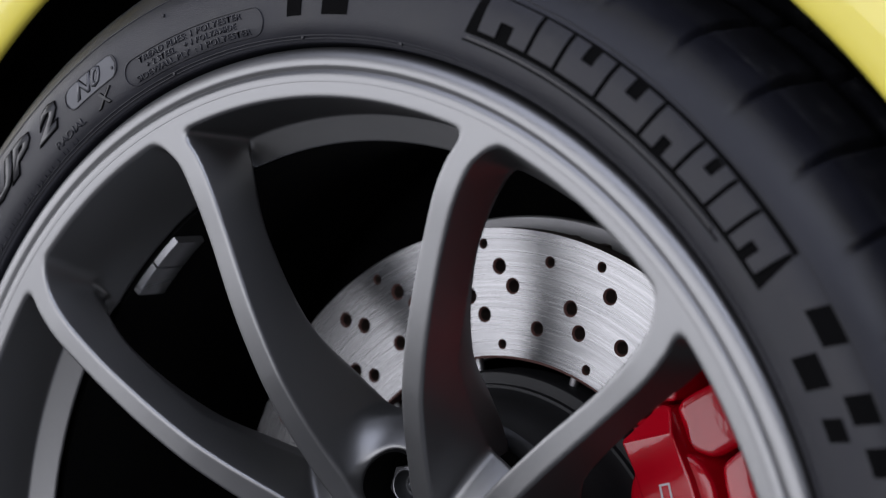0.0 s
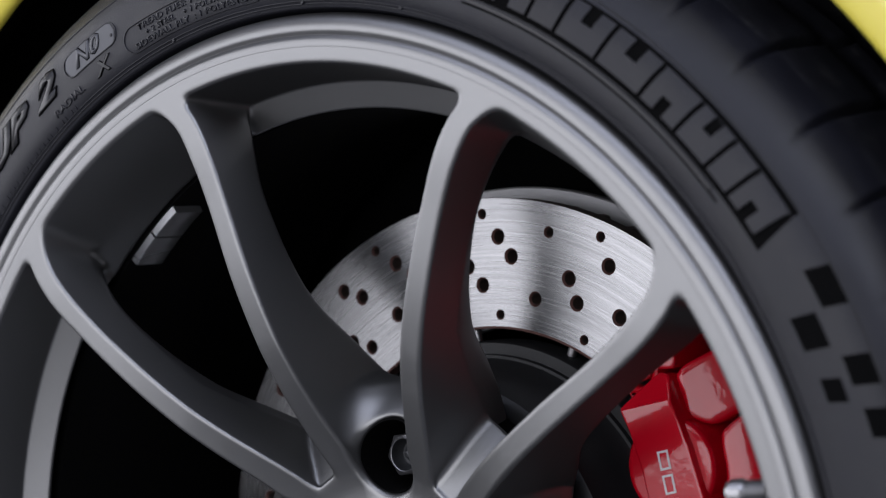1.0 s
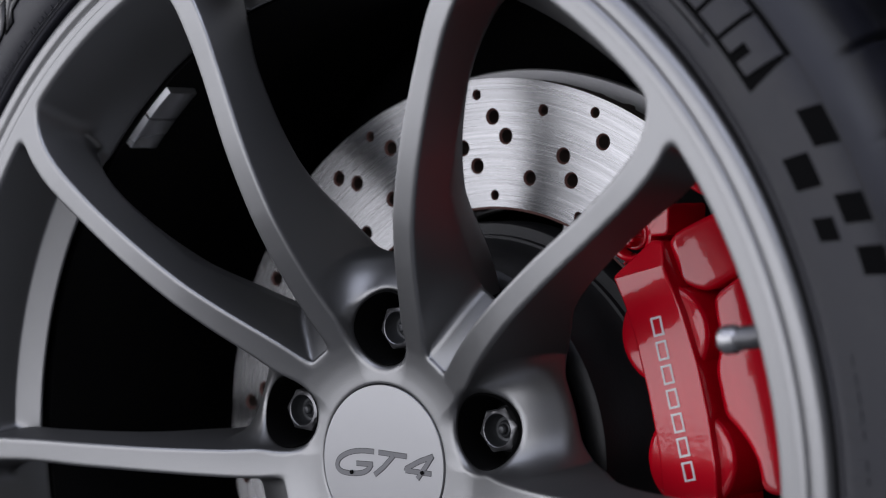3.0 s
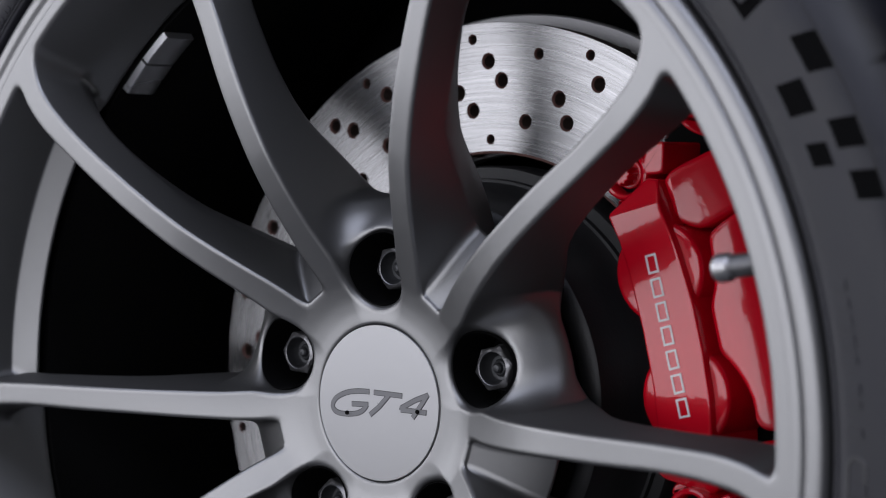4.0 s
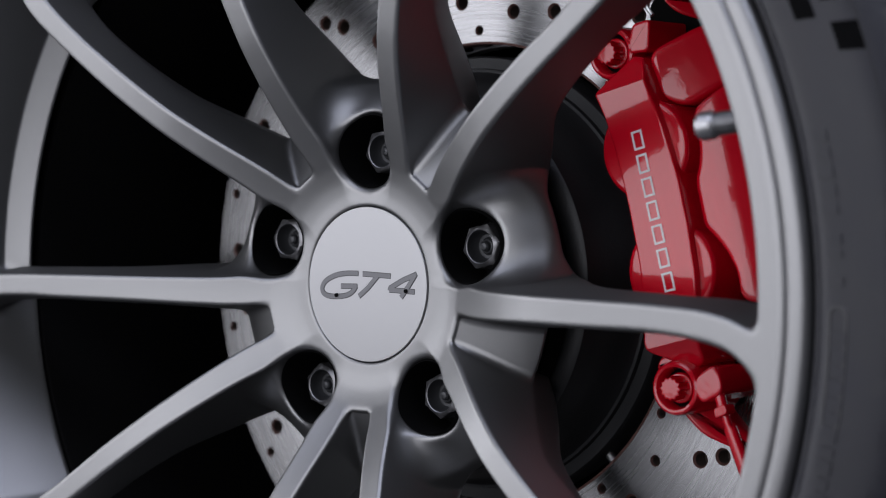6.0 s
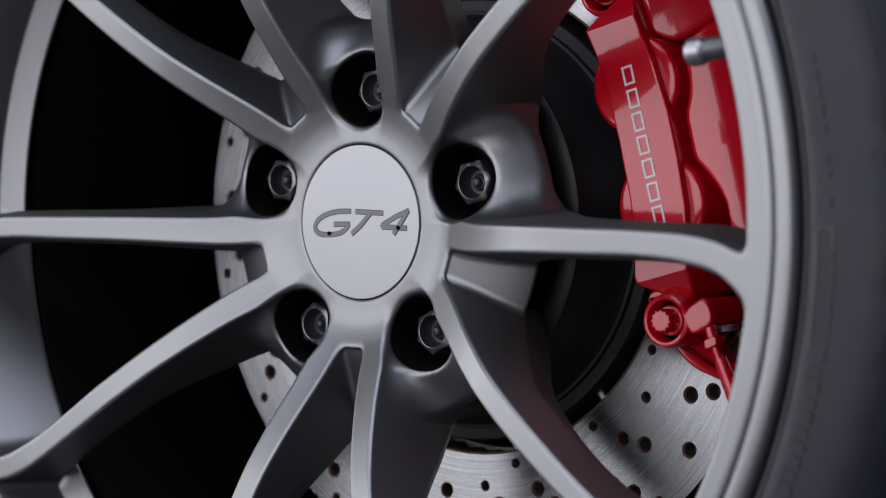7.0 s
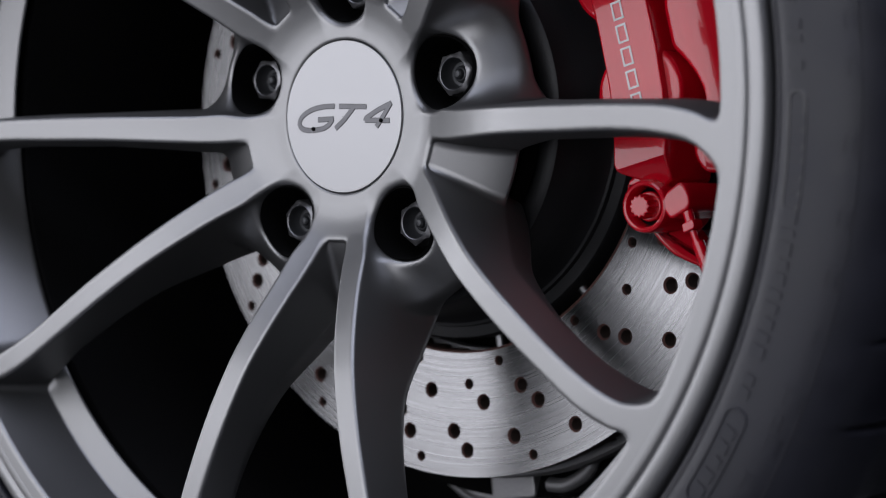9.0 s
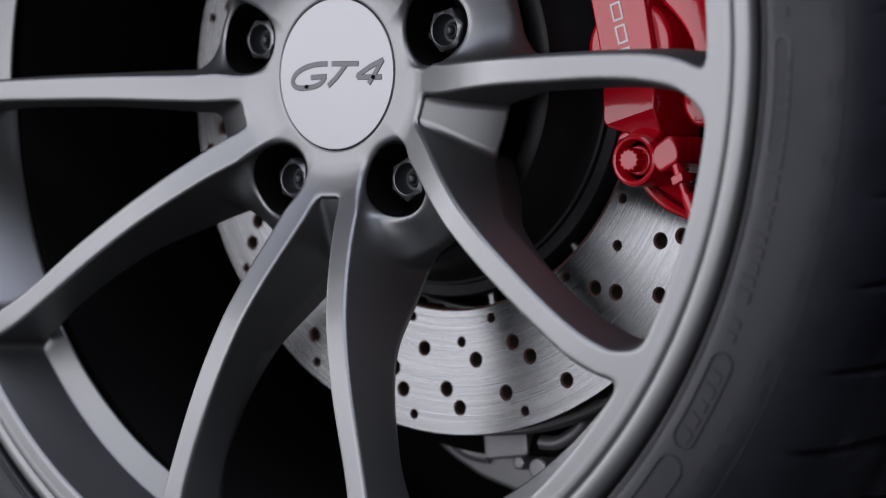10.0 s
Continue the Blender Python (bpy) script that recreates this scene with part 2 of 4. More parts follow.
# ---- setting ----
def setting():
    bm = bmesh.new()
    bmesh.ops.create_grid(bm, x_segments=8, y_segments=8, size=40)
    me = bpy.data.meshes.new("floor")
    bm.to_mesh(me)
    bm.free()
    me.materials.append(M_FLOOR)
    tagged(new("floor", me), "dark smooth studio floor under the car", "floor", kind="structure")
    for name, at, size in (("wall_north", (0, 9, 3.5), (18.4, 0.2, 7)), ("wall_south", (0, -9, 3.5), (18.4, 0.2, 7)), ("wall_east", (9.1, 0, 3.5), (0.2, 17.8, 7)), ("wall_west", (-9.1, 0, 3.5), (0.2, 17.8, 7)), ("ceiling", (0, 0, 7.1), (18.4, 18.2, 0.2))):
        bm = bmesh.new()
        bmesh.ops.create_cube(bm, size=1)
        bmesh.ops.scale(bm, vec=size, verts=bm.verts)
        me = bpy.data.meshes.new(name)
        bm.to_mesh(me)
        bm.free()
        me.materials.append(M_WALL)
        ob = new(name, me)
        ob.location = at
        tagged(ob, "black cloth-lined studio ceiling" if name == "ceiling" else "black cloth-lined studio wall", "ceiling" if name == "ceiling" else "wall", kind="structure")


setting()

# ---- the wheel: cast alloy rim ----
LUG = 89.5  # degrees: the wheel's turn, the axis of its top nut


def curve_through(xs, ys):
    """A smooth curve through a few knots (monotone cubic)."""
    xs, ys = np.array(xs, float), np.array(ys, float)
    h = np.diff(xs)
    d = np.diff(ys) / h
    m = np.zeros(len(xs))
    m[0], m[-1] = d[0], d[-1]
    for i in range(1, len(xs) - 1):
        if d[i - 1] * d[i] > 0:
            w1, w2 = 2 * h[i] + h[i - 1], h[i] + 2 * h[i - 1]
            m[i] = (w1 + w2) / (w1 / d[i - 1] + w2 / d[i])

    def at(x):
        x = np.clip(x, xs[0], xs[-1])
        i = np.clip(np.searchsorted(xs, x) - 1, 0, len(h) - 1)
        t = (x - xs[i]) / h[i]
        return (1 + 2 * t) * (1 - t) ** 2 * ys[i] + t * (1 - t) ** 2 * h[i] * m[i] + t * t * (3 - 2 * t) * ys[i + 1] + t * t * (t - 1) * h[i] * m[i + 1]

    return at


FACE = curve_through([0.036, 0.044, 0.050, 0.058, 0.066, 0.080, 0.095, 0.110, 0.130, 0.165, 0.200, 0.230, 0.252, 0.275], [-0.0005, -0.0009, -0.0019, -0.0047, -0.0090, -0.0171, -0.0255, -0.0330, -0.0408, -0.0485, -0.0524, -0.0549, -0.0554, -0.0556])
INNER = curve_through([0.040, 0.0450, 0.0513, 0.0580, 0.0655, 0.0740, 0.0850, 0.105, 0.130, 0.165, 0.200, 0.225, 0.240, 0.252, 0.262], [0.0112, 0.0130, 0.0146, 0.0160, 0.0179, 0.0209, 0.0250, 0.0313, 0.0390, 0.0499, 0.0612, 0.0702, 0.0778, 0.0865, 0.0940])
OUTER = curve_through([0.040, 0.060, 0.066, 0.071, 0.080, 0.095, 0.130, 0.165, 0.200, 0.225, 0.240, 0.252, 0.262], [0.0220, 0.0282, 0.0315, 0.0336, 0.0367, 0.0411, 0.0510, 0.0616, 0.0724, 0.0822, 0.0904, 0.1015, 0.1100])
BACK = curve_through([0.036, 0.085, 0.105, 0.120, 0.146, 0.180, 0.205, 0.240, 0.262], [0.046, 0.043, 0.0310, 0.0175, -0.007, -0.0210, -0.0250, -0.018, -0.004])
WEB = curve_through([0.040, 0.050, 0.058, 0.066, 0.0740, 0.0825, 0.0880, 0.0925, 0.0965, 0.1000, 0.1030, 0.1050, 0.1070], [0.0014, 0.0000, -0.0020, -0.0036, -0.0028, 0.0012, 0.0052, 0.0094, 0.0140, 0.0186, 0.0256, 0.0320, 0.0400])


def smin(a, b, k):
    h = np.maximum(k - np.abs(a - b), 0) / k
    return np.minimum(a, b) - h * h * k * 0.25


def smax(a, b, k):
    return -smin(-a, -b, k)


def alloy(r, th, y):
    """Signed distance, about, to the cast face: five pairs of spokes, hub, nut pockets and the rim's lip (th from a nut's axis, radians)."""
    p = np.abs((th + math.pi / 5) % (2 * math.pi / 5) - math.pi / 5)
    ax, w = r * np.cos(p), r * np.sin(p)
    bx = r * np.cos(math.pi / 5 - p)
    face, wi, wo = FACE(r), INNER(r), OUTER(r)
    d = np.maximum(y - face, 0)
    front = (face - y) / np.sqrt(1 + ((FACE(r + 0.001) - FACE(r - 0.001)) / 0.002) ** 2)
    # pocket round each nut: spoke sides, a flat floor and a sloping web beyond, with wide fillets
    low = WEB(r)
    grow = np.clip((r - 0.066) / 0.034, 0, 1)
    pocket = smin((ax - 0.0408 - 2.3 * np.minimum(d, 0.0030)) * 0.45, wi - 0.10 * d - w, 0.005)
    pocket = smin(pocket, (low - y) * 0.82, 0.0055 + 0.0165 * grow * grow * (3 - 2 * grow))
    deep = np.clip(y + 0.0045, 0, 0.026)
    # gap between neighbouring pairs, closed towards the hub by a long sloping facet
    gap = smin(w - wo - 0.10 * d, (bx - 0.0622 - deep * (2.3 - 30 * deep)) * 0.45, 0.0036)
    inside = np.clip(np.maximum((wi - w) / 0.020 + 0.1, (w - wo) / 0.006 + 0.2), 0, 1)
    inside = inside * inside * (3 - 2 * inside)
    end = np.where(w < 0.5 * (wi + wo), 0.0200 + (0.1050 - r) * 1.05, 0.0110 + (0.1045 - r) * 1.05)
    rear = BACK(r) * (1 - inside) + np.clip(end, -0.03, 0.043) * inside
    slope = (BACK(r + 0.001) - BACK(r - 0.001)) / 0.002 * (1 - inside) - 1.05 * inside
    solid = smax(np.maximum(pocket, gap), (y - rear) / np.sqrt(1 + slope * slope), 0.0020)
    # lip: straight wall and chamfer behind the nut-side openings, a long cone in the others
    wall_a = np.where(y < -0.0190, 0.2532 - (y + 0.055) * 0.190, np.maximum(0.2465 - (y + 0.0190) * 2.10, 0.2330))
    wall_b = np.maximum(0.2549 - (y + 0.055) * 0.420, 0.2352)
    side = np.clip((p - np.arcsin(np.clip(0.5 * (wi + wo) / r, 0, 1))) * 40 + 0.5, 0, 1)
    lip = smax(((wall_a * (1 - side) + wall_b * side) - r) * 0.85, y + 0.0105 - 0.0050 * side, 0.0015)
    solid = smin(solid, lip, 0.007)
    solid = smax(solid, front, 0.0019)
    # nut pockets, and the bore for the cap
    hole = np.hypot(ax - 0.0652, w) - (0.0179 + 0.05 * np.clip(y, 0, 0.05))
    solid = smax(solid, -hole, 0.0042)
    return smax(solid, 0.0384 - r, 0.0010)


def shell(field, rs, n, ys):
    """Surface nets of a field with fivefold symmetry on a polar grid, closed round the axis."""
    step = 2 * math.pi / 5 / n
    ths = np.arange(n) * step
    f = field(rs[:, None, None], ths[None, :, None], ys[None, None, :]).astype(np.float32)
    s = f < 0
    f1, s1 = np.concatenate([f, f[:, :1]], 1), np.concatenate([s, s[:, :1]], 1)
    cnt = np.zeros((len(rs) - 1, n, len(ys) - 1), np.int8)
    for a in (0, 1):
        for b in (0, 1):
            for c in (0, 1):
                cnt += s1[a:len(rs) - 1 + a, b:n + b, c:len(ys) - 1 + c]
    act = (cnt > 0) & (cnt < 8)
    ii, jj, kk = np.nonzero(act)
    lid = np.full(act.shape, -1, np.int64)
    lid[ii, jj, kk] = np.arange(len(ii))
    acc, num = np.zeros((len(ii), 3)), np.zeros(len(ii))
    corners = [(a, b, c) for a in (0, 1) for b in (0, 1) for c in (0, 1)]
    for p in corners:
        for axis in range(3):
            if p[axis]:
                continue
            q = list(p)
            q[axis] = 1
            u, v = f1[ii + p[0], jj + p[1], kk + p[2]], f1[ii + q[0], jj + q[1], kk + q[2]]
            hit = (u < 0) != (v < 0)
            t = np.where(hit, u / np.where(hit, u - v, 1), 0)
            pos = np.tile(np.array(p, float), (len(ii), 1))
            pos[:, axis] = t
            acc += pos * hit[:, None]
            num += hit
    acc /= num[:, None]
    r = rs[0] + (ii + acc[:, 0]) * (rs[1] - rs[0])
    th = (jj + acc[:, 1]) * step
    y = ys[0] + (kk + acc[:, 2]) * (ys[1] - ys[0])
    e = 2e-4
    for _ in range(3):
        v = field(r, th, y)
        g = np.stack([field(r + e, th, y) - v, field(r, th + e / r, y) - v, field(r, th, y + e) - v], 1) / e
        mv = np.clip(v / np.maximum((g * g).sum(1), 0.2), -6e-4, 6e-4)
        r, th, y = r - mv * g[:, 0], th - mv * g[:, 1] / r, y - mv * g[:, 2]
    quads = []

    def add(edge, cells):
        a, b = edge
        flip = np.nonzero(a != b)
        c = [tuple(x + o for x, o in zip(flip, off)) for off in cells]
        ok = np.ones(len(flip[0]), bool)
        for q in c:
            ok &= (q[0] >= 0) & (q[0] < act.shape[0]) & (q[2] >= 0) & (q[2] < act.shape[2])
        ids = np.stack([np.where(ok, lid[np.clip(q[0], 0, act.shape[0] - 1), q[1] % n, np.clip(q[2], 0, act.shape[2] - 1)], 0) for q in c], 1)
        wrap = np.stack([np.where(q[1] < 0, -1, 0) for q in c], 1)
        turn = a[flip]
        ids, wrap, turn = ids[ok], wrap[ok], turn[ok]
        ids, wrap = np.where(turn[:, None], ids, ids[:, ::-1]), np.where(turn[:, None], wrap, wrap[:, ::-1])
        quads.append((ids, wrap))

    add((s[:-1], s[1:]), [(0, -1, -1), (0, 0, -1), (0, 0, 0), (0, -1, 0)])
    add((s1[:, :-1], s1[:, 1:]), [(-1, 0, -1), (-1, 0, 0), (0, 0, 0), (0, 0, -1)])
    add((s[:, :, :-1], s[:, :, 1:]), [(-1, -1, 0), (0, -1, 0), (0, 0, 0), (-1, 0, 0)])
    ids, wrap = np.concatenate([q[0] for q in quads]), np.concatenate([q[1] for q in quads])
    nv = len(r)
    verts, faces = [], []
    for k in range(5):
        a = th + math.radians(LUG) + k * 2 * math.pi / 5
        verts.append(np.stack([r * np.cos(a), y, r * np.sin(a)], 1))
        faces.append(ids + ((k + wrap) % 5) * nv)
    return np.concatenate(verts), np.concatenate(faces)


def mesh_from(name, verts, faces):
    me = bpy.data.meshes.new(name)
    me.vertices.add(len(verts))
    me.vertices.foreach_set("co", verts.astype(np.float32).ravel())
    me.loops.add(faces.size)
    me.loops.foreach_set("vertex_index", faces.astype(np.int32).ravel())
    me.polygons.add(len(faces))
    me.polygons.foreach_set("loop_start", np.arange(0, faces.size, faces.shape[1], dtype=np.int32))
    me.update(calc_edges=True)
    me.validate()
    me.shade_smooth()
    return me


wheel = thing("alloy_wheel", (0, 0.055, 0), "satin grey ten-spoke alloy sports car wheel with low black tyre", "car wheel")
va, fa = shell(alloy, np.linspace(0.0365, 0.2618, 232), 250, np.linspace(-0.060, 0.0475, 112))
rim = part("alloy_face", mesh_from("alloy_face", va, fa), M_RIM, wheel, "satin grey cast alloy spokes and hub")
# turned outer lip and flange
bm = bmesh.new()
lathe(bm, [(0.2606, -0.0553), (0.2609, -0.0556), (0.2618, -0.0557), (0.2640, -0.0556), (0.2650, -0.0553), (0.2657, -0.0547), (0.2663, -0.0542), (0.2669, -0.0544), (0.2676, -0.0550), (0.2690, -0.0553), (0.2712, -0.0550), (0.2732, -0.0543), (0.2748, -0.0530), (0.2760, -0.0510), (0.2767, -0.0480), (0.2768, -0.0438), (0.2756, -0.0425), (0.2640, -0.0430)], 360)
part("rim_flange", bm, M_RIM, wheel, "turned grey outer lip with a fine groove")
# inner barrel: the shade behind the spokes is put into its near-black colour
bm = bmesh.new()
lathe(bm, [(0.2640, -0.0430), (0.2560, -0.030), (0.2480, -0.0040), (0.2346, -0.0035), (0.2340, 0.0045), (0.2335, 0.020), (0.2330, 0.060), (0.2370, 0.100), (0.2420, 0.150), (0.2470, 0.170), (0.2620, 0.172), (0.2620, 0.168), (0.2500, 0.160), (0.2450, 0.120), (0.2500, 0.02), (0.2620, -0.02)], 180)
part("inner_barrel", bm, M_BARREL, wheel, "inner barrel of the rim, coloured near-black for its shade")


# ---- centre cap with its inlaid badge ----
bm = bmesh.new()
lathe(bm, [(0.0002, -0.0009), (0.012, -0.0009), (0.024, -0.00085), (0.033, -0.00075), (0.0372, -0.0007), (0.0377, -0.00069), (0.0378, -0.0006), (0.0381, 0.0000), (0.0372, 0.0012), (0.0368, 0.012)], 120)
cap = part("centre_cap", bm, M_CAP, wheel, "silver centre cap with dark inlaid lettering")


def ribbon(bm, line, width, lift):
    """A flat stroke of even width along a line of (x, z), lying just proud of the cap."""
    pts = [Vector(p) for p in line]
    left, right = [], []
    for i, p in enumerate(pts):
        d = (pts[min(i + 1, len(pts) - 1)] - pts[max(i - 1, 0)]).normalized()
        nrm = Vector((-d.y, d.x)) * width * 0.5
        for q, side in ((p + nrm, left), (p - nrm, right)):
            r = q.length
            y = float(np.interp(r, [0, 0.012, 0.024, 0.033, 0.0368], [-0.0009, -0.0009, -0.00085, -0.00075, -0.0007]))
            side.append((bm.verts.new((q.x, y - lift, q.y)), bm.verts.new((q.x, y + 0.0004, q.y))))
    for i in range(len(pts) - 1):
        a, b, c, d = left[i], left[i + 1], right[i + 1], right[i]
        bm.faces.new((a[0], b[0], c[0], d[0]))
        bm.faces.new((a[1], a[0], d[0], d[1])) if i == 0 else None
        bm.faces.new((b[0], a[0], a[1], b[1]))
        bm.faces.new((d[0], c[0], c[1], d[1]))
    bm.faces.new((left[-1][0], left[-1][1], right[-1][1], right[-1][0]))


def smooth_line(pts, n=8):
    out, k = [], len(pts)
    for i in range(k - 1):
        p0, p1, p2, p3 = (Vector(pts[max(0, min(k - 1, j))]) for j in (i - 1, i, i + 1, i + 2))
        for s in range(n):
            t = s / n
            out.append(tuple(0.5 * (2 * p1 + (p2 - p0) * t + (2 * p0 - 5 * p1 + 4 * p2 - p3) * t * t + (3 * p1 - p0 - 3 * p2 + p3) * t ** 3)))
    return out + [tuple(pts[-1])]


for name, strokes in (
    ("letter_g", [smooth_line([(-0.0052, 0.0052), (-0.0130, 0.0051), (-0.0205, 0.0038), (-0.0268, 0.0008), (-0.0290, -0.0030), (-0.0265, -0.0058), (-0.0205, -0.0065), (-0.0135, -0.0058), (-0.0092, -0.0040), (-0.0066, -0.0011)]), [(-0.0060, -0.0011), (-0.0165, -0.0013)]]),
    ("letter_t", [[(-0.0024, 0.0051), (0.0155, 0.0044)], [(0.0072, 0.0042), (0.0010, -0.0018), (-0.0048, -0.0060)]]),
    ("figure_four", [[(0.0316, 0.0057), (0.0236, 0.0028), (0.0150, -0.0014), (0.0148, -0.0026)], [(0.0146, -0.0023), (0.0304, -0.0028)], [(0.0312, 0.0058), (0.0270, 0.0002), (0.0220, -0.0058)]]),
):
    bm = bmesh.new()
    for i, line in enumerate(strokes):
        ribbon(bm, line, 0.0021, 0.00022 + 0.00005 * i)
    glyph = part(name, bm, M_BADGE, cap, "dark grey inlaid character")
    # wider black stroke beneath: the engraved edge's shade put in as colour
    bm = bmesh.new()
    for i, line in enumerate(strokes):
        ribbon(bm, line, 0.0027, 0.00010 + 0.00002 * i)
    part("inlay_shade", bm, M_INLAY_SHADE, glyph, "black border for the shade along the inlay's edge")
for x, z in ((-0.0193, -0.0058), (0.0252, -0.0026)):
    bm = bmesh.new()
    slab(bm, disc_outline(x, z, 0.0010, 16), -0.0019, 0.0, 0.0002)
    part("drain_dot", bm, M_BLACK, cap, "small black drain hole")

# ---- wheel nuts ----


def nut_mesh():
    bm = bmesh.new()
    rnd = random.Random(4)
    k = 48
    rows = []
    for r, y, hexed in ((0.0112, 0.030, 0), (0.0112, 0.0190, 0), (0.0104, 0.0170, 1), (0.0104, 0.0108, 1), (0.0099, 0.0099, 0.7), (0.0092, 0.0094, 0.3), (0.0082, 0.0092, 0), (0.0078, 0.0095, 0), (0.0075, 0.0122, 0), (0.0069, 0.0148, 0), (0.0058, 0.0162, 0), (0.0044, 0.0163, 0), (0.0038, 0.0156, 0), (0.0035, 0.0146, 0), (0.0030, 0.0143, 0), (0.0025, 0.0146, 0), (0.0023, 0.0130, 0), (0.0016, 0.0122, 0), (0.0002, 0.0119, 0)):
        ring = []
        for i in range(k):
            a = 2 * math.pi * i / k
            s = math.cos(math.pi / 6) / math.cos((a + math.pi / 6) % (math.pi / 3) - math.pi / 6)
            # the socket has chipped the corners and the top edge
            chip = rnd.uniform(-0.030, 0.012) * hexed if y < 0.0112 else 0.0
            q = r * (1 + hexed * (s * 1.09 - 1) + chip)
            ring.append(bm.verts.new((q * math.cos(a), y + rnd.uniform(0, 0.0006) * (0 < hexed < 0.8), q * math.sin(a))))
        rows.append(ring)
    # faces inside the socket take a darker metal, the recess's shade as colour
    for j, (a, b) in enumerate(zip(rows, rows[1:])):
        for i in range(k):
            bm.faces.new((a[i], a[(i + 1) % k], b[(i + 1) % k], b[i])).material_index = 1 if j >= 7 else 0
    bmesh.ops.recalc_face_normals(bm, faces=bm.faces)
    me = bpy.data.meshes.new("lug_nut")
    me.materials.append(M_NUT)
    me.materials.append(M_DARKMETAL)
    bm.to_mesh(me)
    bm.free()
    me.shade_smooth()
    me.set_sharp_from_angle(angle=radians(30))
    return me


nut = nut_mesh()
for i in range(5):
    a = radians(LUG - 0.2 + 72 * i)
    ob = part("lug_nut", nut, M_NUT, wheel, "zinc-grey hexagon wheel nut", at=(0.065 * math.cos(a), 0, AXLE + 0.065 * math.sin(a)))
    ob.rotation_euler = (0, 0.35 + i * 1.3, 0)
    # black sleeve added in each pocket: the shade of its walls as colour
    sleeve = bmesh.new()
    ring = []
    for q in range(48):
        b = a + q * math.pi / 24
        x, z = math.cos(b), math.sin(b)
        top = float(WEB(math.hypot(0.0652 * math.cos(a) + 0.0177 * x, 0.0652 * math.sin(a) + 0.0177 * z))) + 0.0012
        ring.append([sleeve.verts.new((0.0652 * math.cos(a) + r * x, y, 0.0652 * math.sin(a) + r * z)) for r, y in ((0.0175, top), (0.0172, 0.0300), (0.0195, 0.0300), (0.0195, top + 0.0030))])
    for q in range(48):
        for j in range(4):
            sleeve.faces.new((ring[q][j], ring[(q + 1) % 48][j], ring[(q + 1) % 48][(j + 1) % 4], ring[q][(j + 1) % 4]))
    part("nut_shade_sleeve", sleeve, M_BLACK, wheel, "black sleeve added for the shade round a wheel nut")
# black disc behind the nuts, for the shade deep in the pockets
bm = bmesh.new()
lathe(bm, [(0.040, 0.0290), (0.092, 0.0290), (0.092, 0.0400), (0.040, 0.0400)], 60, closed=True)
part("pocket_shade_disc", bm, M_BLACK, wheel, "black disc added for the shade deep in the nut pockets")

# ---- valve and balance weights ----
tip, foot = Vector((0.2205, -0.0485, 0.0722)), Vector((0.2500, -0.0430, 0.0765))
way = (foot - tip).normalized()
bm = bmesh.new()
for d0, d1, r0, r1 in ((0.0, 0.0010, 0.0036, 0.0052), (0.0010, 0.0026, 0.0052, 0.0060), (0.0026, 0.0070, 0.0060, 0.0060), (0.0070, 0.0086, 0.0060, 0.0052)):
    rod(bm, tip + way * d0, tip + way * d1, r0, 24, r1)
valve = part("valve_stem", bm, M_STEEL, wheel, "bright metal tyre valve with knurled collar")
bm = bmesh.new()
side = way.orthogonal().normalized()
rings = []
for i in range(40):
    c, q = tip + way * (0.0086 + 0.0006 * i), 0.0050 if i % 3 else 0.0044
    rings.append([bm.verts.new(c + (Matrix.Rotation(2 * math.pi * k / 20, 3, way) @ side) * q) for k in range(20)])
for p, q in zip(rings, rings[1:]):
    for k in range(20):
        bm.faces.new((p[k], p[(k + 1) % 20], q[(k + 1) % 20], q[k]))
part("stem", bm, M_NUT, valve, "darker threaded stem")
for a0 in (127.9, 133.2):
    bm = bmesh.new()
    lathe(bm, [(0.2338, -0.0034), (0.2302, -0.0030), (0.2296, -0.0020), (0.2296, 0.0150), (0.2302, 0.0165), (0.2338, 0.0168)], 10, a0, a0 + 4.95, closed=True)
    part("balance_weight", bm, M_LEAD, wheel, "stick-on grey balance weight")

# ---- tyre ----
SIDE = [(0.2700, -0.0400), (0.2772, -0.0412), (0.2780, -0.0490), (0.2788, -0.0526), (0.2793, -0.0530), (0.2799, -0.0532), (0.2840, -0.0553), (0.2900, -0.0565), (0.3000, -0.0563), (0.3100, -0.0552), (0.3180, -0.0515), (0.3260, -0.0450), (0.3320, -0.0360), (0.3360, -0.0240), (0.3385, -0.0080), (0.3398, 0.0200), (0.3402, 0.0575)]
TYRE_MID = 0.0575


KNOT = np.arange(len(SIDE))
PROFILE = curve_through(KNOT, [p[0] for p in SIDE]), curve_through(KNOT, [p[1] for p in SIDE])
DENSE = np.linspace(1, len(SIDE) - 1, 600)


def side_y(r):
    return float(np.interp(r, PROFILE[0](DENSE), PROFILE[1](DENSE)))


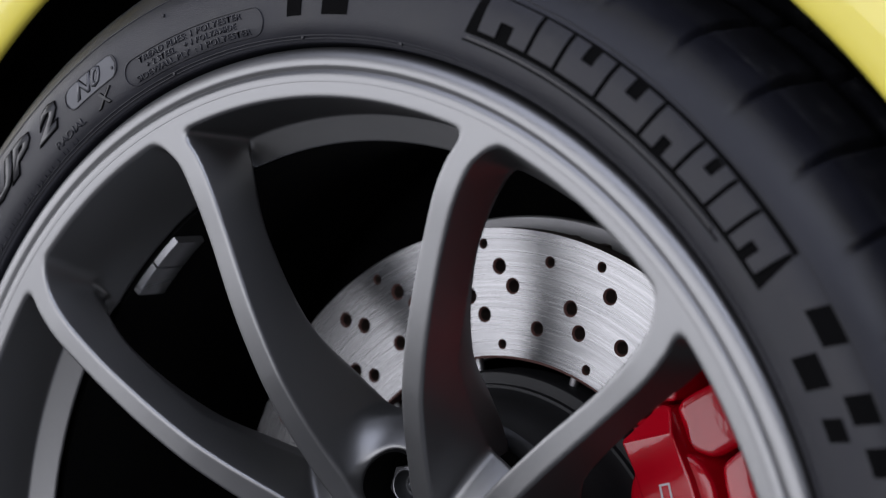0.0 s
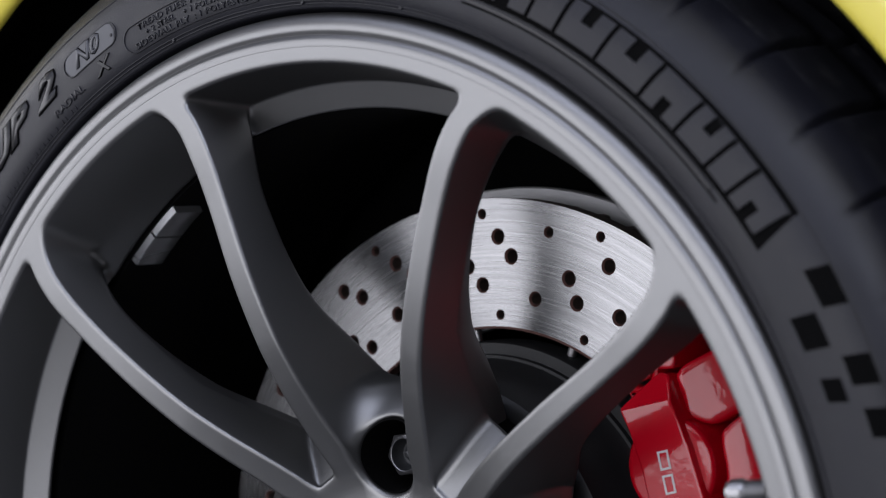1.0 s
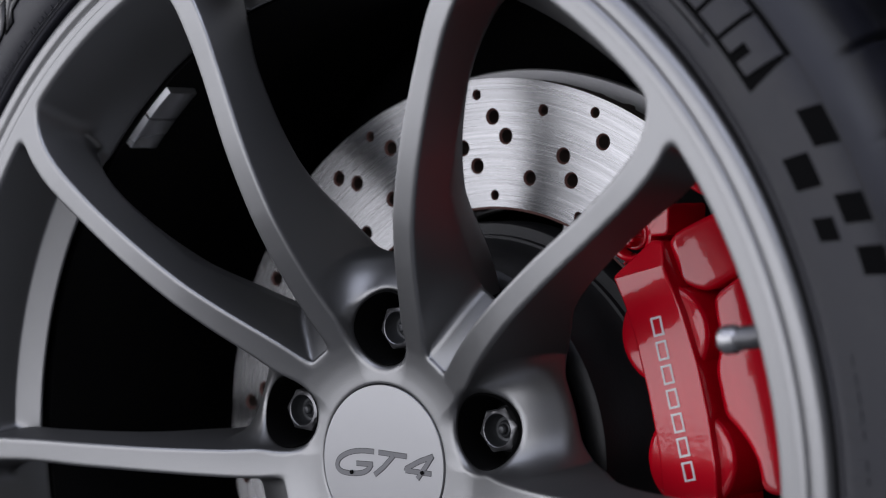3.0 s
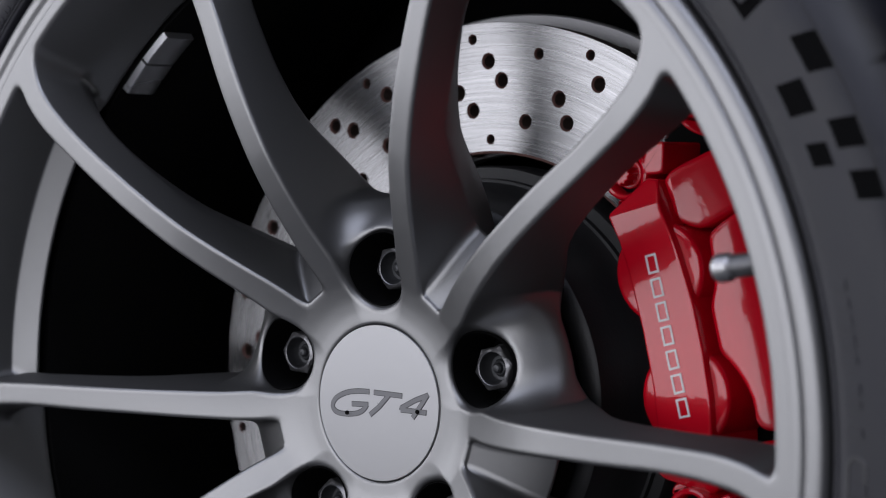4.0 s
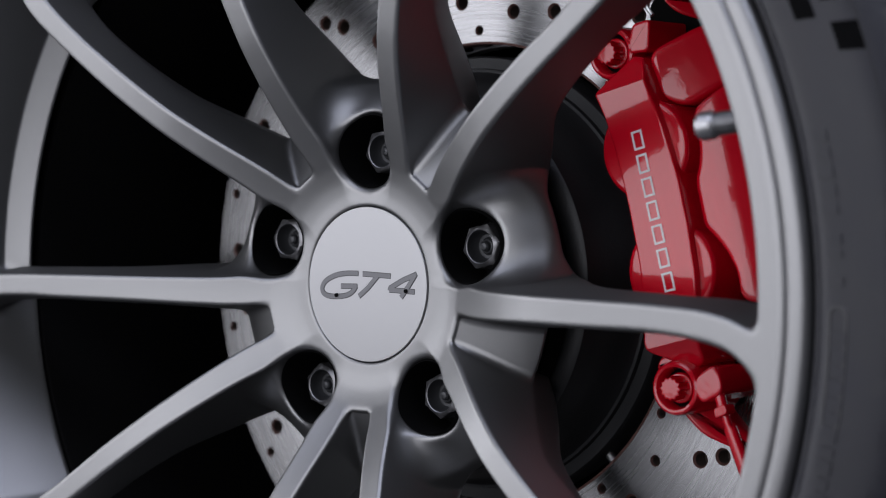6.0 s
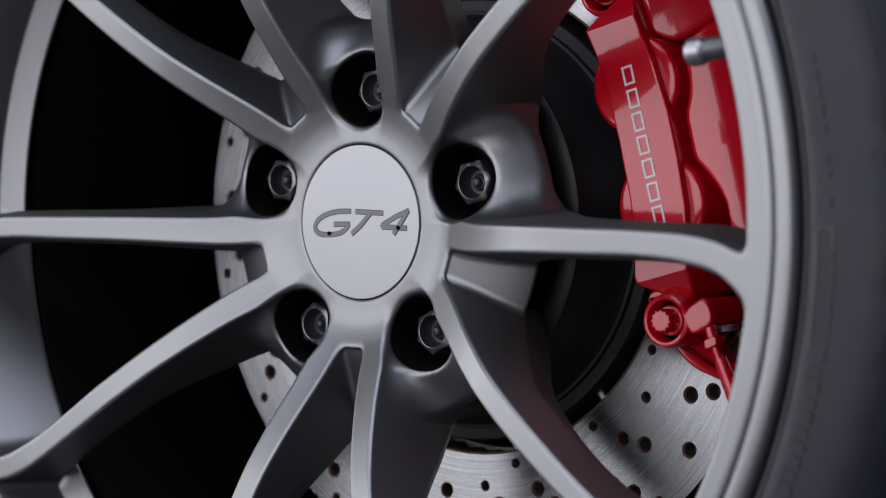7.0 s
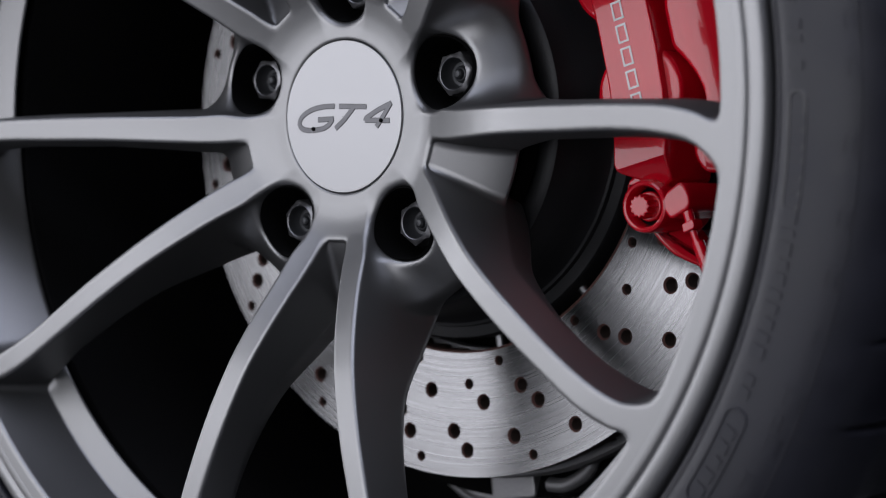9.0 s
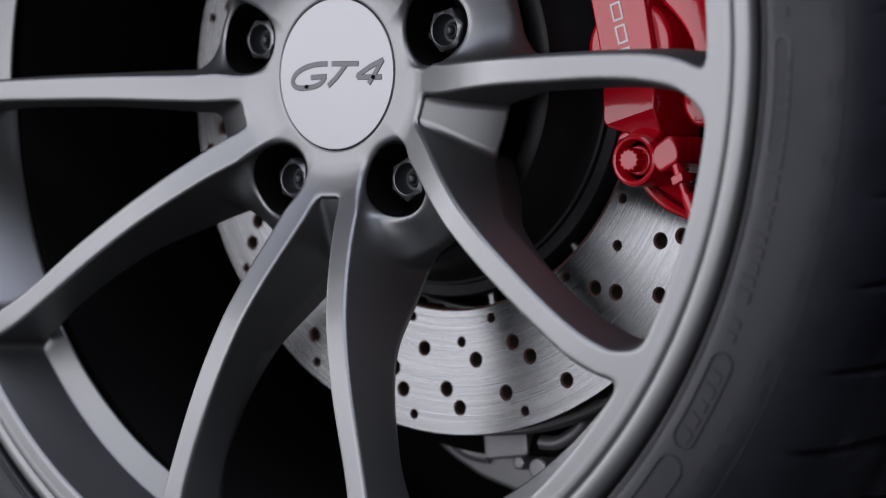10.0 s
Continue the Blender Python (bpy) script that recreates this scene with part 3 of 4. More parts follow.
def tyre_mesh():
    """Sidewalls, shoulders and a tread with curved cross grooves, turned about the axle."""
    fine = PROFILE
    u = np.concatenate([np.arange(0, 12, 0.5), np.arange(12, 18.01, 0.22)])
    pr, py = fine[0](u), fine[1](u)
    pr, py = np.concatenate([pr, pr[::-1][1:]]), np.concatenate([py, (2 * TYRE_MID - py)[::-1][1:]])
    n = 1620
    a = np.linspace(0, 2 * np.pi, n, endpoint=False)
    R, A = np.meshgrid(pr, a, indexing="ij")
    Y = np.repeat(py[:, None], n, 1)
    # cross grooves: start at the shoulder, lean with the way across
    s = np.clip((Y + 0.0435) / 0.045, 0, 4)
    ph = (np.degrees(A) - 1.2 - 1.6 * np.sqrt(np.maximum(s, 0)) + 0.5 * np.sin(3 * A)) % 6.667
    ph = np.minimum(ph, 6.667 - ph) * np.pi / 180 * 0.335
    tread = (R > 0.3268) & (Y < 2 * TYRE_MID + 0.0435)
    width = 0.0008 + 0.0012 * np.clip(s, 0, 1)
    depth = np.clip(s * 2.5, 0, 1) * 0.0045
    R = R - np.where(tread, depth * np.clip(1.4 - ph / width, 0, 1), 0)
    # two long grooves round the tread
    for mid in (0.040, 0.075):
        R = R - 0.006 * np.clip(2.2 - np.abs(Y - mid) / 0.004, 0, 1) * (R > 0.33)
    k = len(pr)
    verts = np.stack([R * np.cos(A), Y, R * np.sin(A)], 2).reshape(-1, 3)
    i, j = np.meshgrid(np.arange(k - 1), np.arange(n), indexing="ij")
    faces = np.stack([i * n + j, i * n + (j + 1) % n, (i + 1) * n + (j + 1) % n, (i + 1) * n + j], 2).reshape(-1, 4)
    me = mesh_from("tyre", verts, faces)
    me.materials.append(M_RUBBER)
    me.materials.append(M_TREAD)
    me.polygons.foreach_set("material_index", (np.repeat(pr[:-1], n) > 0.3372).astype(np.int32))
    return me


tyre = part("tyre", tyre_mesh(), M_RUBBER, wheel, "black low-profile rubber tyre with moulded sidewall marks")


def on_side(r, deg, lift=0.0):
    a = radians(deg)
    return (r * math.cos(a), side_y(r) - lift, r * math.sin(a))


def side_patch(bm, corners, lift, sink=0.0006, steps=8, rows=4):
    """A raised or inlaid patch that follows the sidewall; corners are (r, degrees), round the patch."""
    (r0, a0), (r1, a1), (r2, a2), (r3, a3) = corners
    grid = []
    for i in range(rows + 1):
        v = i / rows
        grid.append([])
        for j in range(steps + 1):
            u = j / steps
            r = (r0 * (1 - u) + r1 * u) * (1 - v) + (r3 * (1 - u) + r2 * u) * v
            a = (a0 * (1 - u) + a1 * u) * (1 - v) + (a3 * (1 - u) + a2 * u) * v
            grid[-1].append(bm.verts.new(on_side(r, a, lift)))
    for i in range(rows):
        for j in range(steps):
            bm.faces.new((grid[i][j], grid[i][j + 1], grid[i + 1][j + 1], grid[i + 1][j]))
    rim_ = [grid[0][j] for j in range(steps + 1)] + [grid[i][steps] for i in range(1, rows + 1)] + [grid[rows][j] for j in range(steps - 1, -1, -1)] + [grid[i][0] for i in range(rows - 1, 0, -1)]
    low = [bm.verts.new((v.co.x, v.co.y + lift + sink, v.co.z)) for v in rim_]
    k = len(rim_)
    for i in range(k):
        bm.faces.new((rim_[i], low[i], low[(i + 1) % k], rim_[(i + 1) % k]))


# maker's band: a sunk dark panel with plain raised blocks, and chequered marks after it
bm = bmesh.new()
side_patch(bm, [(0.2948, 71.9), (0.2948, 35.7), (0.3168, 36.2), (0.3150, 71.0)], 0.0002, steps=60)
part("sidewall_panel", bm, M_RUBBER_DEEP, tyre, "matt black sunk panel")
edges = [70.6, 65.0, 61.9, 57.2, 52.0, 47.6, 43.6, 40.7, 36.6]
for a, b, notch in zip(edges, edges[1:], (1, 0, 2, 2, 1, 2, 0, 1)):
    # a block with square ends, some with a square notch in the inner or outer edge
    bm = bmesh.new()
    c, d, lo, hi = a - 0.12, b + 0.33, 0.2975, 0.3146
    if notch:
        w, mid = (c - d) * 0.36, 0.3050 if notch == 1 else 0.3072
        bars = [(c, c - w, lo, hi), (d + w, d, lo, hi), (c - w, d + w, mid if notch == 1 else lo, hi if notch == 1 else mid)]
    else:
        bars = [(c, d, lo, hi)]
    for p, q, r0, r1 in bars:
        s0, s1 = 0.35 * (r0 - lo) / (hi - lo), 0.35 * (r1 - lo) / (hi - lo)
        side_patch(bm, [(r0, p - s0), (r0, q - s0), (r1, q - s1), (r1, p - s1)], 0.0009)
    part("raised_block", bm, M_RUBBER, tyre, "plain raised rubber block")
for r0, r1, a0, a1 in ((0.3075, 0.3172, 32.4, 29.3), (0.2928, 0.3038, 29.8, 27.0), (0.3066, 0.3166, 25.5, 23.2), (0.2942, 0.3026, 24.6, 22.7), (0.3075, 0.3172, 21.4, 19.2)):
    bm = bmesh.new()
    side_patch(bm, [(r0, a0), (r0, a1), (r1, a1 - 0.5), (r1, a0 - 0.5)], 0.0003)
    part("chequer_mark", bm, M_RUBBER_DEEP, tyre, "matt black chequer square")
for a0, a1, r1 in ((92.6, 90.9, 0.312), (88.4, 85.4, 0.312)):
    bm = bmesh.new()
    side_patch(bm, [(0.2915, a0), (0.2915, a1), (r1, a1 - 0.4), (r1, a0 - 0.4)], 0.0003)
    part("dark_mark", bm, M_RUBBER_DEEP, tyre, "matt black sidewall mark")


def outline_ring(bm, r0, r1, a0, a1, lift, wide):
    """A thin raised line round a rounded field of the sidewall."""
    h, rm = (r1 - r0) / 2, (r0 + r1) / 2
    da = math.degrees(h / rm)
    path = [(r0, a0 - da - (a0 - a1 - 2 * da) * i / 20) for i in range(21)]
    path += [(rm - h * math.cos(math.pi * i / 10), a1 + da - da * math.sin(math.pi * i / 10)) for i in range(1, 10)]
    path += [(r1, a1 + da + (a0 - a1 - 2 * da) * i / 20) for i in range(21)]
    path += [(rm + h * math.cos(math.pi * i / 10), a0 - da + da * math.sin(math.pi * i / 10)) for i in range(1, 10)]
    k = len(path)
    rings = []
    for s, l in ((-1, -0.0003), (-0.5, lift), (0.5, lift), (1, -0.0003)):
        ring = []
        for i, (r, a) in enumerate(path):
            p0, p1 = path[i - 1], path[(i + 1) % k]
            dx, dy = math.radians(p1[1] - p0[1]) * r, p1[0] - p0[0]
            ln = math.hypot(dx, dy) or 1
            ring.append(bm.verts.new(on_side(r + s * wide * dx / ln, a - math.degrees(s * wide * dy / ln / r), l)))
        rings.append(ring)
    for p, q in zip(rings, rings[1:]):
        for i in range(k):
            bm.faces.new((p[i], p[(i + 1) % k], q[(i + 1) % k], q[i]))


for r0, r1, a0, a1 in ((0.2848, 0.2984, 114.6, 95.6), (0.2965, 0.3085, 123.2, 115.2)):
    bm = bmesh.new()
    outline_ring(bm, r0, r1, a0, a1, 0.0005, 0.0004)
    part("field_line", bm, M_RUBBER, tyre, "raised rounded outline on the sidewall")
bm = bmesh.new()
rows, rm, h = [], 0.3025, 0.0058
da = math.degrees(h / rm)
for i in range(25):
    u = i / 24
    a = 123.0 - 7.6 * u
    t = min(a - 115.4, 123.0 - a) / da
    half = h * math.sqrt(max(0.0, 1 - (1 - min(t, 1.0)) ** 2)) + 0.0001
    rows.append([bm.verts.new(on_side(rm + half * s, a, 0.0003)) for s in (-1, -0.5, 0, 0.5, 1)])
for p, q in zip(rows, rows[1:]):
    for j in range(4):
        bm.faces.new((p[j], p[j + 1], q[j + 1], q[j]))
part("light_field", bm, M_FIELD, tyre, "smooth lighter field")


def side_text(name, words, r, a0, a1, size, lift, mat, lean=0.0, swell=0.00002, under=None):
    """Raised moulded writing that runs round the sidewall."""
    cu = bpy.data.curves.new(name, "FONT")
    cu.body, cu.size, cu.align_x, cu.shear, cu.resolution_u = words, size, "CENTER", lean, 2
    cu.offset = swell
    ob = bpy.data.objects.new(name, cu)
    me = bpy.data.meshes.new_from_object(ob)
    bpy.data.objects.remove(ob)
    bpy.data.curves.remove(cu)
    bm = bmesh.new()
    bm.from_mesh(me)
    bpy.data.meshes.remove(me)
    bmesh.ops.remove_doubles(bm, verts=bm.verts, dist=1e-6)
    xs = [v.co.x for v in bm.verts]
    mid, a_mid = (max(xs) + min(xs)) / 2, (a0 + a1) / 2
    fit = radians(a0 - a1) * r / (max(xs) - min(xs))
    ext = bmesh.ops.extrude_face_region(bm, geom=bm.faces[:])
    top = [v for v in ext["geom"] if isinstance(v, bmesh.types.BMVert)]
    up = set(top)
    for v in bm.verts:
        x, y = (v.co.x - mid) * fit, v.co.y
        v.co = on_side(r + y, a_mid - math.degrees(x / (r + size * 0.35)), lift if v in up else -0.0003)
    me = bpy.data.meshes.new(name)
    bmesh.ops.recalc_face_normals(bm, faces=bm.faces)
    bm.to_mesh(me)
    bm.free()
    if under:
        return part(name, me, mat, under, "matt black edge of the letters")
    return part(name, me, mat, tyre, "raised moulded letters")


side_text("ply_text", "TREAD PLIES: 1 POLYESTER", 0.2942, 112.4, 98.2, 0.0044, 0.0005, M_RUBBER)
side_text("ply_text", "+ 2 STEEL    + 1 POLYAMIDE", 0.2901, 111.5, 99.0, 0.0042, 0.0005, M_RUBBER)
side_text("ply_text", "SIDEWALL PLY  : 1 POLYESTER", 0.2860, 113.3, 97.2, 0.0042, 0.0005, M_RUBBER)
side_text("radial_text", "RADIAL", 0.2868, 126.7, 121.7, 0.0054, 0.0005, M_RUBBER)


def bordered(name, words, r, a0, a1, size, lean, swell, edge, fill=M_RUBBER_LETTER):
    """Raised heavy letters, each with a matt black edge round it."""
    letters = side_text(name, words, r, a0, a1, size, 0.0007, fill, lean, swell)
    grow = math.degrees(edge / r)
    side_text("letter_edge", words, r, a0 + grow, a1 - grow, size, 0.0004, M_RUBBER_DEEP, lean, swell + edge, under=letters)


bordered("spec_text", "N0", 0.2990, 121.6, 117.5, 0.0122, 0.35, 0.0001, 0.0005, M_FIELD)
bordered("spec_text", "X", 0.2868, 119.5, 116.9, 0.0100, 0.30, 0.0000, 0.0003)
bordered("series_text", "2", 0.2976, 128.6, 124.6, 0.0178, 0.40, 0.0006, 0.0009)
bordered("series_text", "CUP", 0.2976, 142.2, 129.3, 0.0178, 0.40, 0.0006, 0.0009)
# a long row of tiny writing beside the rim
rnd = random.Random(8)
a = 124.0
while a < 150.0:
    wd = rnd.uniform(0.35, 0.8)
    bm = bmesh.new()
    side_patch(bm, [(0.2826, a + wd), (0.2826, a), (0.2846, a), (0.2846, a + wd)], 0.0004, steps=2, rows=2)
    part("raised_bar", bm, M_RUBBER, tyre, "tiny plain bar on the sidewall")
    a += wd + rnd.choice((0.25, 0.25, 0.7))
# fine rib beside the maker's band and the fitting line near the rim
bm = bmesh.new()
side_patch(bm, [(0.2926, 71.5), (0.2926, 42.0), (0.2938, 42.2), (0.2938, 71.5)], 0.0009, steps=50, rows=2)
part("sidewall_rib", bm, M_RUBBER_LETTER, tyre, "thin raised rib")
bm = bmesh.new()
side_patch(bm, [(0.2912, 72.0), (0.2912, 41.0), (0.2920, 41.0), (0.2920, 72.0)], 0.0003, steps=50, rows=2)
part("dark_line", bm, M_RUBBER_DEEP, tyre, "matt black line along the rib")
for r in (0.2808, 0.2822, 0.3172):
    bm = bmesh.new()
    lathe(bm, [(r - 0.00035, side_y(r) + 0.0002), (r - 0.00015, side_y(r) - 0.00035), (r + 0.00015, side_y(r) - 0.00035), (r + 0.00035, side_y(r) + 0.0002)], 300)
    part("fitting_line", bm, M_RUBBER, tyre, "fine moulded ring round the sidewall")
for r, deg in ((0.3103, 108.0), (0.2815, 91.1), (0.3010, 115.9), (0.2815, 108.6), (0.2815, 79.0)):
    bm = bmesh.new()
    x, y, z = on_side(r, deg)
    slab(bm, disc_outline(x, z, 0.0009, 14), y - 0.0007, y + 0.0003, 0.0003)
    part("vent_nub", bm, M_RUBBER, tyre, "tiny moulded vent nub")
rnd = random.Random(5)


def bar_row(a, end, r0, r1):
    """Unreadable raised writing as a row of plain bars."""
    while a > end:
        wd = rnd.uniform(0.55, 1.1)
        bm = bmesh.new()
        q = rnd.choice((0.0, 0.0, 0.0022))
        side_patch(bm, [(r0 + q, a), (r0 + q, a - wd), (r1, a - wd - 0.15), (r1, a - 0.15)], 0.0005, steps=2, rows=2)
        part("raised_bar", bm, M_RUBBER, tyre, "plain raised bar on the sidewall")
        a -= wd + rnd.choice((0.4, 0.45, 0.5, 1.5))


bar_row(14.0, 1.5, 0.2868, 0.2936)
bar_row(-1.6, -25.2, 0.2880, 0.2948)
bar_row(-27.6, -33.4, 0.2905, 0.2962)
for r0, r1, a0, a1 in ((0.2880, 0.2985, -26.0, -35.0), (0.2890, 0.3012, -35.9, -47.0)):
    bm = bmesh.new()
    outline_ring(bm, r0, r1, a0, a1, 0.0007, 0.0006)
    part("field_line", bm, M_RUBBER, tyre, "raised rounded outline on the sidewall")
for a0, r0, r1 in ((8.9, 0.3120, 0.3165), (6.0, 0.3110, 0.3165), (2.5, 0.3115, 0.3170), (-3.0, 0.3105, 0.3160), (-8.5, 0.3110, 0.3165), (-13.0, 0.3105, 0.3160), (-17.6, 0.3120, 0.3170), (-22.4, 0.3080, 0.3165), (-24.6, 0.3075, 0.3120), (-26.4, 0.3080, 0.3150), (-30.0, 0.3070, 0.3170), (-32.4, 0.3075, 0.3150), (-35.0, 0.3070, 0.3160)):
    bm = bmesh.new()
    for p, q, b0, b1 in ((r0, r0 + 0.0014, a0, a0 - 1.3), (r1 - 0.0014, r1, a0 - 0.2, a0 - 1.5), (r0, r1, a0, a0 - 0.3)):
        side_patch(bm, [(p, b0), (p, b1), (q, b1 - 0.1), (q, b0 - 0.1)], 0.0003, steps=2, rows=2)
    part("raised_bar", bm, M_RUBBER, tyre, "faint raised mark on the sidewall")

bm = bmesh.new()
outline_ring(bm, 0.2868, 0.2945, 0.2, -9.5, 0.0004, 0.0011)
part("field_line", bm, M_RUBBER_LETTER, tyre, "broad raised outline on the sidewall")

# ---- brake disc ----
DISC_Y, DISC_R, DISC_IN = 0.0900, 0.1881, 0.1213
disc = thing("brake_disc", (0, DISC_Y + 0.017, AXLE - DISC_R), "cross-drilled bright steel brake disc with dark hat", "brake disc")


def hole_list():
    """Bores of the drilled pattern: fifteen fields with two alternating spreads."""
    out = []
    second = {2, 5, 11, 7, 9, 14, 0}
    for n in range(15):
        b = 24 * n
        out += [(0.1685, b + 18.9, 0.0037), (0.1438, b + 23.0, 0.0036), (0.1738, b + 8.2, 0.0026 if n == 3 else 0.0036), (0.1388, b + 9.3, 0.0034 if n in (3, 5) else 0.0025), (0.1284, b + 18.5, 0.0023), (0.1803, b + 22.1, 0.0024)]
        out += [(0.1640, b + 5.2, 0.0037), (0.1487, b + 12.8, 0.0037)] if n in second else [(0.1540, b + 2.2, 0.0037), (0.1586, b + 15.9, 0.0037)]
    return out


def drilled_plate(y0, y1):
    """The outer friction ring with true bores: each bore sits in a small window of a fine polar grid."""
    bm = bmesh.new()
    nr, na = 100, 1740
    dr, dg = (DISC_R - DISC_IN) / nr, 360 / na
    taken, bores = set(), []
    for r, deg, rad in hole_list():
        rad *= 1.04
        i0, i1 = max(0, math.floor((r - rad * 1.16 - DISC_IN) / dr)), min(nr, math.ceil((r + rad * 1.16 - DISC_IN) / dr))
        da = math.degrees(rad * 1.16 / r)
        j0, j1 = math.floor((deg - da) / dg), math.ceil((deg + da) / dg)
        block = {(i, j % na) for i in range(i0, i1) for j in range(j0, j1)}
        if block & taken:
            continue
        taken |= block
        bores.append((r, deg, rad, i0, i1, j0, j1))
    ca, sa = [math.cos(radians(j * dg)) for j in range(na)], [math.sin(radians(j * dg)) for j in range(na)]
    g = [[bm.verts.new(((DISC_IN + i * dr) * ca[j], y0, (DISC_IN + i * dr) * sa[j])) for j in range(na)] for i in range(nr + 1)]
    for i in range(nr):
        for j in range(na):
            if (i, j) not in taken:
                bm.faces.new((g[i][j], g[i + 1][j], g[i + 1][(j + 1) % na], g[i][(j + 1) % na]))
    for r, deg, rad, i0, i1, j0, j1 in bores:
        cx, cz = r * math.cos(radians(deg)), r * math.sin(radians(deg))
        ring = [g[i0][j % na] for j in range(j0, j1)] + [g[i][j1 % na] for i in range(i0, i1)] + [g[i1][j % na] for j in range(j1, j0, -1)] + [g[i][j0 % na] for i in range(i1, i0, -1)]
        rows = [ring]
        for s, y in ((1.12, y0), (0.88, y0 + 0.0012), (0.87, y1)):
            row = []
            for v in ring:
                d = Vector((v.co.x - cx, 0, v.co.z - cz)).normalized()
                row.append(bm.verts.new((cx + d.x * rad * s, y, cz + d.z * rad * s)))
            rows.append(row)
        k = len(ring)
        for n, (a, b) in enumerate(zip(rows, rows[1:])):
            for i in range(k):
                bm.faces.new((a[i], a[(i + 1) % k], b[(i + 1) % k], b[i])).material_index = (0, 2, 1)[n]
    lathe(bm, [(DISC_R, y0), (DISC_R, y1), (DISC_IN, y1)], 360, mat=1)
    lathe(bm, [(DISC_IN, y1), (DISC_IN, y0), (DISC_IN + 0.0012, y0 - 0.0001)], 360, mat=2)
    bmesh.ops.recalc_face_normals(bm, faces=bm.faces)
    me = bpy.data.meshes.new("friction_ring")
    bm.to_mesh(me)
    bm.free()
    me.shade_smooth()
    me.set_sharp_from_angle(angle=radians(25))
    for q in (M_DISC, M_IRON, M_RUST):
        me.materials.append(q)
    return me


part("friction_ring", drilled_plate(DISC_Y, DISC_Y + 0.0095), M_DISC, disc, "bright machined ring with drilled holes")
bm = bmesh.new()
lathe(bm, [(DISC_IN, DISC_Y + 0.0245), (DISC_R + 0.0012, DISC_Y + 0.0245), (DISC_R + 0.0026, DISC_Y + 0.0260), (DISC_R + 0.0030, DISC_Y + 0.034), (DISC_IN, DISC_Y + 0.034)], 200, closed=True)
part("rear_ring", bm, M_ALU, disc, "bright rear friction ring")
bm = bmesh.new()
for (r0, b0), (r1, b1) in (((DISC_IN + 0.001, 0.0), (0.150, 0.10)), ((0.150, 0.10), (DISC_R - 0.002, 0.26))):
    q = [(r * math.cos(b + s * 0.0016 / r), r * math.sin(b + s * 0.0016 / r)) for r, b, s in ((r0, b0, -1), (r0, b0, 1), (r1, b1, 1), (r1, b1, -1))]
    lo = [bm.verts.new((x, DISC_Y + 0.0093, z)) for x, z in q]
    hi = [bm.verts.new((x, DISC_Y + 0.0247, z)) for x, z in q]
    for k in range(4):
        bm.faces.new((lo[k], lo[(k + 1) % 4], hi[(k + 1) % 4], hi[k]))
vane = bpy.data.meshes.new("cooling_vane")
bm.to_mesh(vane)
bm.free()
vane.materials.append(M_IRON)
for i in range(60):
    ob = part("cooling_vane", vane, M_IRON, disc, smooth=False, at=(0, 0, AXLE))
    ob.rotation_euler = (0, -radians(6 * i), 0)
bm = bmesh.new()
lathe(bm, [(0.030, 0.0445), (0.088, 0.0445), (0.0955, 0.0452), (0.0982, 0.0472), (0.0992, 0.0510), (0.1002, 0.0610), (0.1016, 0.0710), (0.1035, 0.0800), (0.1065, 0.0835), (0.1080, 0.0838), (0.1085, 0.0865), (0.1140, 0.0872), (0.1150, 0.0885), (0.1150, 0.1060), (0.1000, 0.1060), (0.090, 0.066), (0.030, 0.062)], 180)
part("hat", bm, M_HAT, disc, "matt dark grey disc hat")
for i in range(12):
    a = radians(30 * i + 11)
    bm = bmesh.new()
    rod(bm, (0.1120 * math.cos(a), 0.0985, 0.1120 * math.sin(a)), (0.1235 * math.cos(a), 0.0985, 0.1235 * math.sin(a)), 0.0026, 10)
    part("drive_pin", bm, M_STEEL, disc, "short bright drive pin")

bm = bmesh.new()
lathe(bm, [(0.1860, 0.1140), (0.1928, 0.1138), (0.1936, 0.1146), (0.1936, 0.1200), (0.1860, 0.1200)], 60, 58, 112, closed=True)
part("edge_ring", bm, M_ALU, disc, "pale metal edge behind the upper disc")

# ---- wheel carrier behind the disc ----
carrier = thing("wheel_carrier", (0, 0.15, AXLE - 0.205), "dark steering knuckle and splash shield behind the disc", "suspension")
bm = bmesh.new()
lathe(bm, [(0.060, 0.140), (0.150, 0.142), (0.186, 0.140), (0.200, 0.132), (0.203, 0.132), (0.190, 0.144), (0.150, 0.146), (0.060, 0.146)], 120, 150, 330, closed=True)
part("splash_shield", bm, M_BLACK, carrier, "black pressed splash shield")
bm = bmesh.new()
lathe(bm, [(0.020, 0.060), (0.070, 0.060), (0.075, 0.120), (0.090, 0.150), (0.020, 0.150)], 60)
part("hub_carrier", bm, M_DARKMETAL, carrier, "dark cast hub carrier")
# cast ear under the disc: crescent with a rolled edge, block, curved arm and two screws
bm = bmesh.new()
slab(bm, rounded([(-0.0900, -0.1700), (-0.0675, -0.1945), (-0.0469, -0.2084), (-0.0266, -0.2183), (-0.0008, -0.2252), (0.0400, -0.2290), (0.0640, -0.2150), (0.0400, -0.2030), (-0.0200, -0.2010), (-0.0500, -0.1880), (-0.0720, -0.1650)], 0.005), 0.150, 0.162, 0.0025)
ear = part("lower_ear", bm, M_ALU, carrier, "pale cast aluminium ear below the disc")
bm = bmesh.new()
arc = smooth_line([(-0.0640, -0.1800), (-0.0480, -0.1960), (-0.0330, -0.2045), (-0.0190, -0.2062)], 5)
tube(bm, [(x, 0.1490, z) for x, z in arc], 0.0042)
part("rolled_edge", bm, M_ALU, ear)
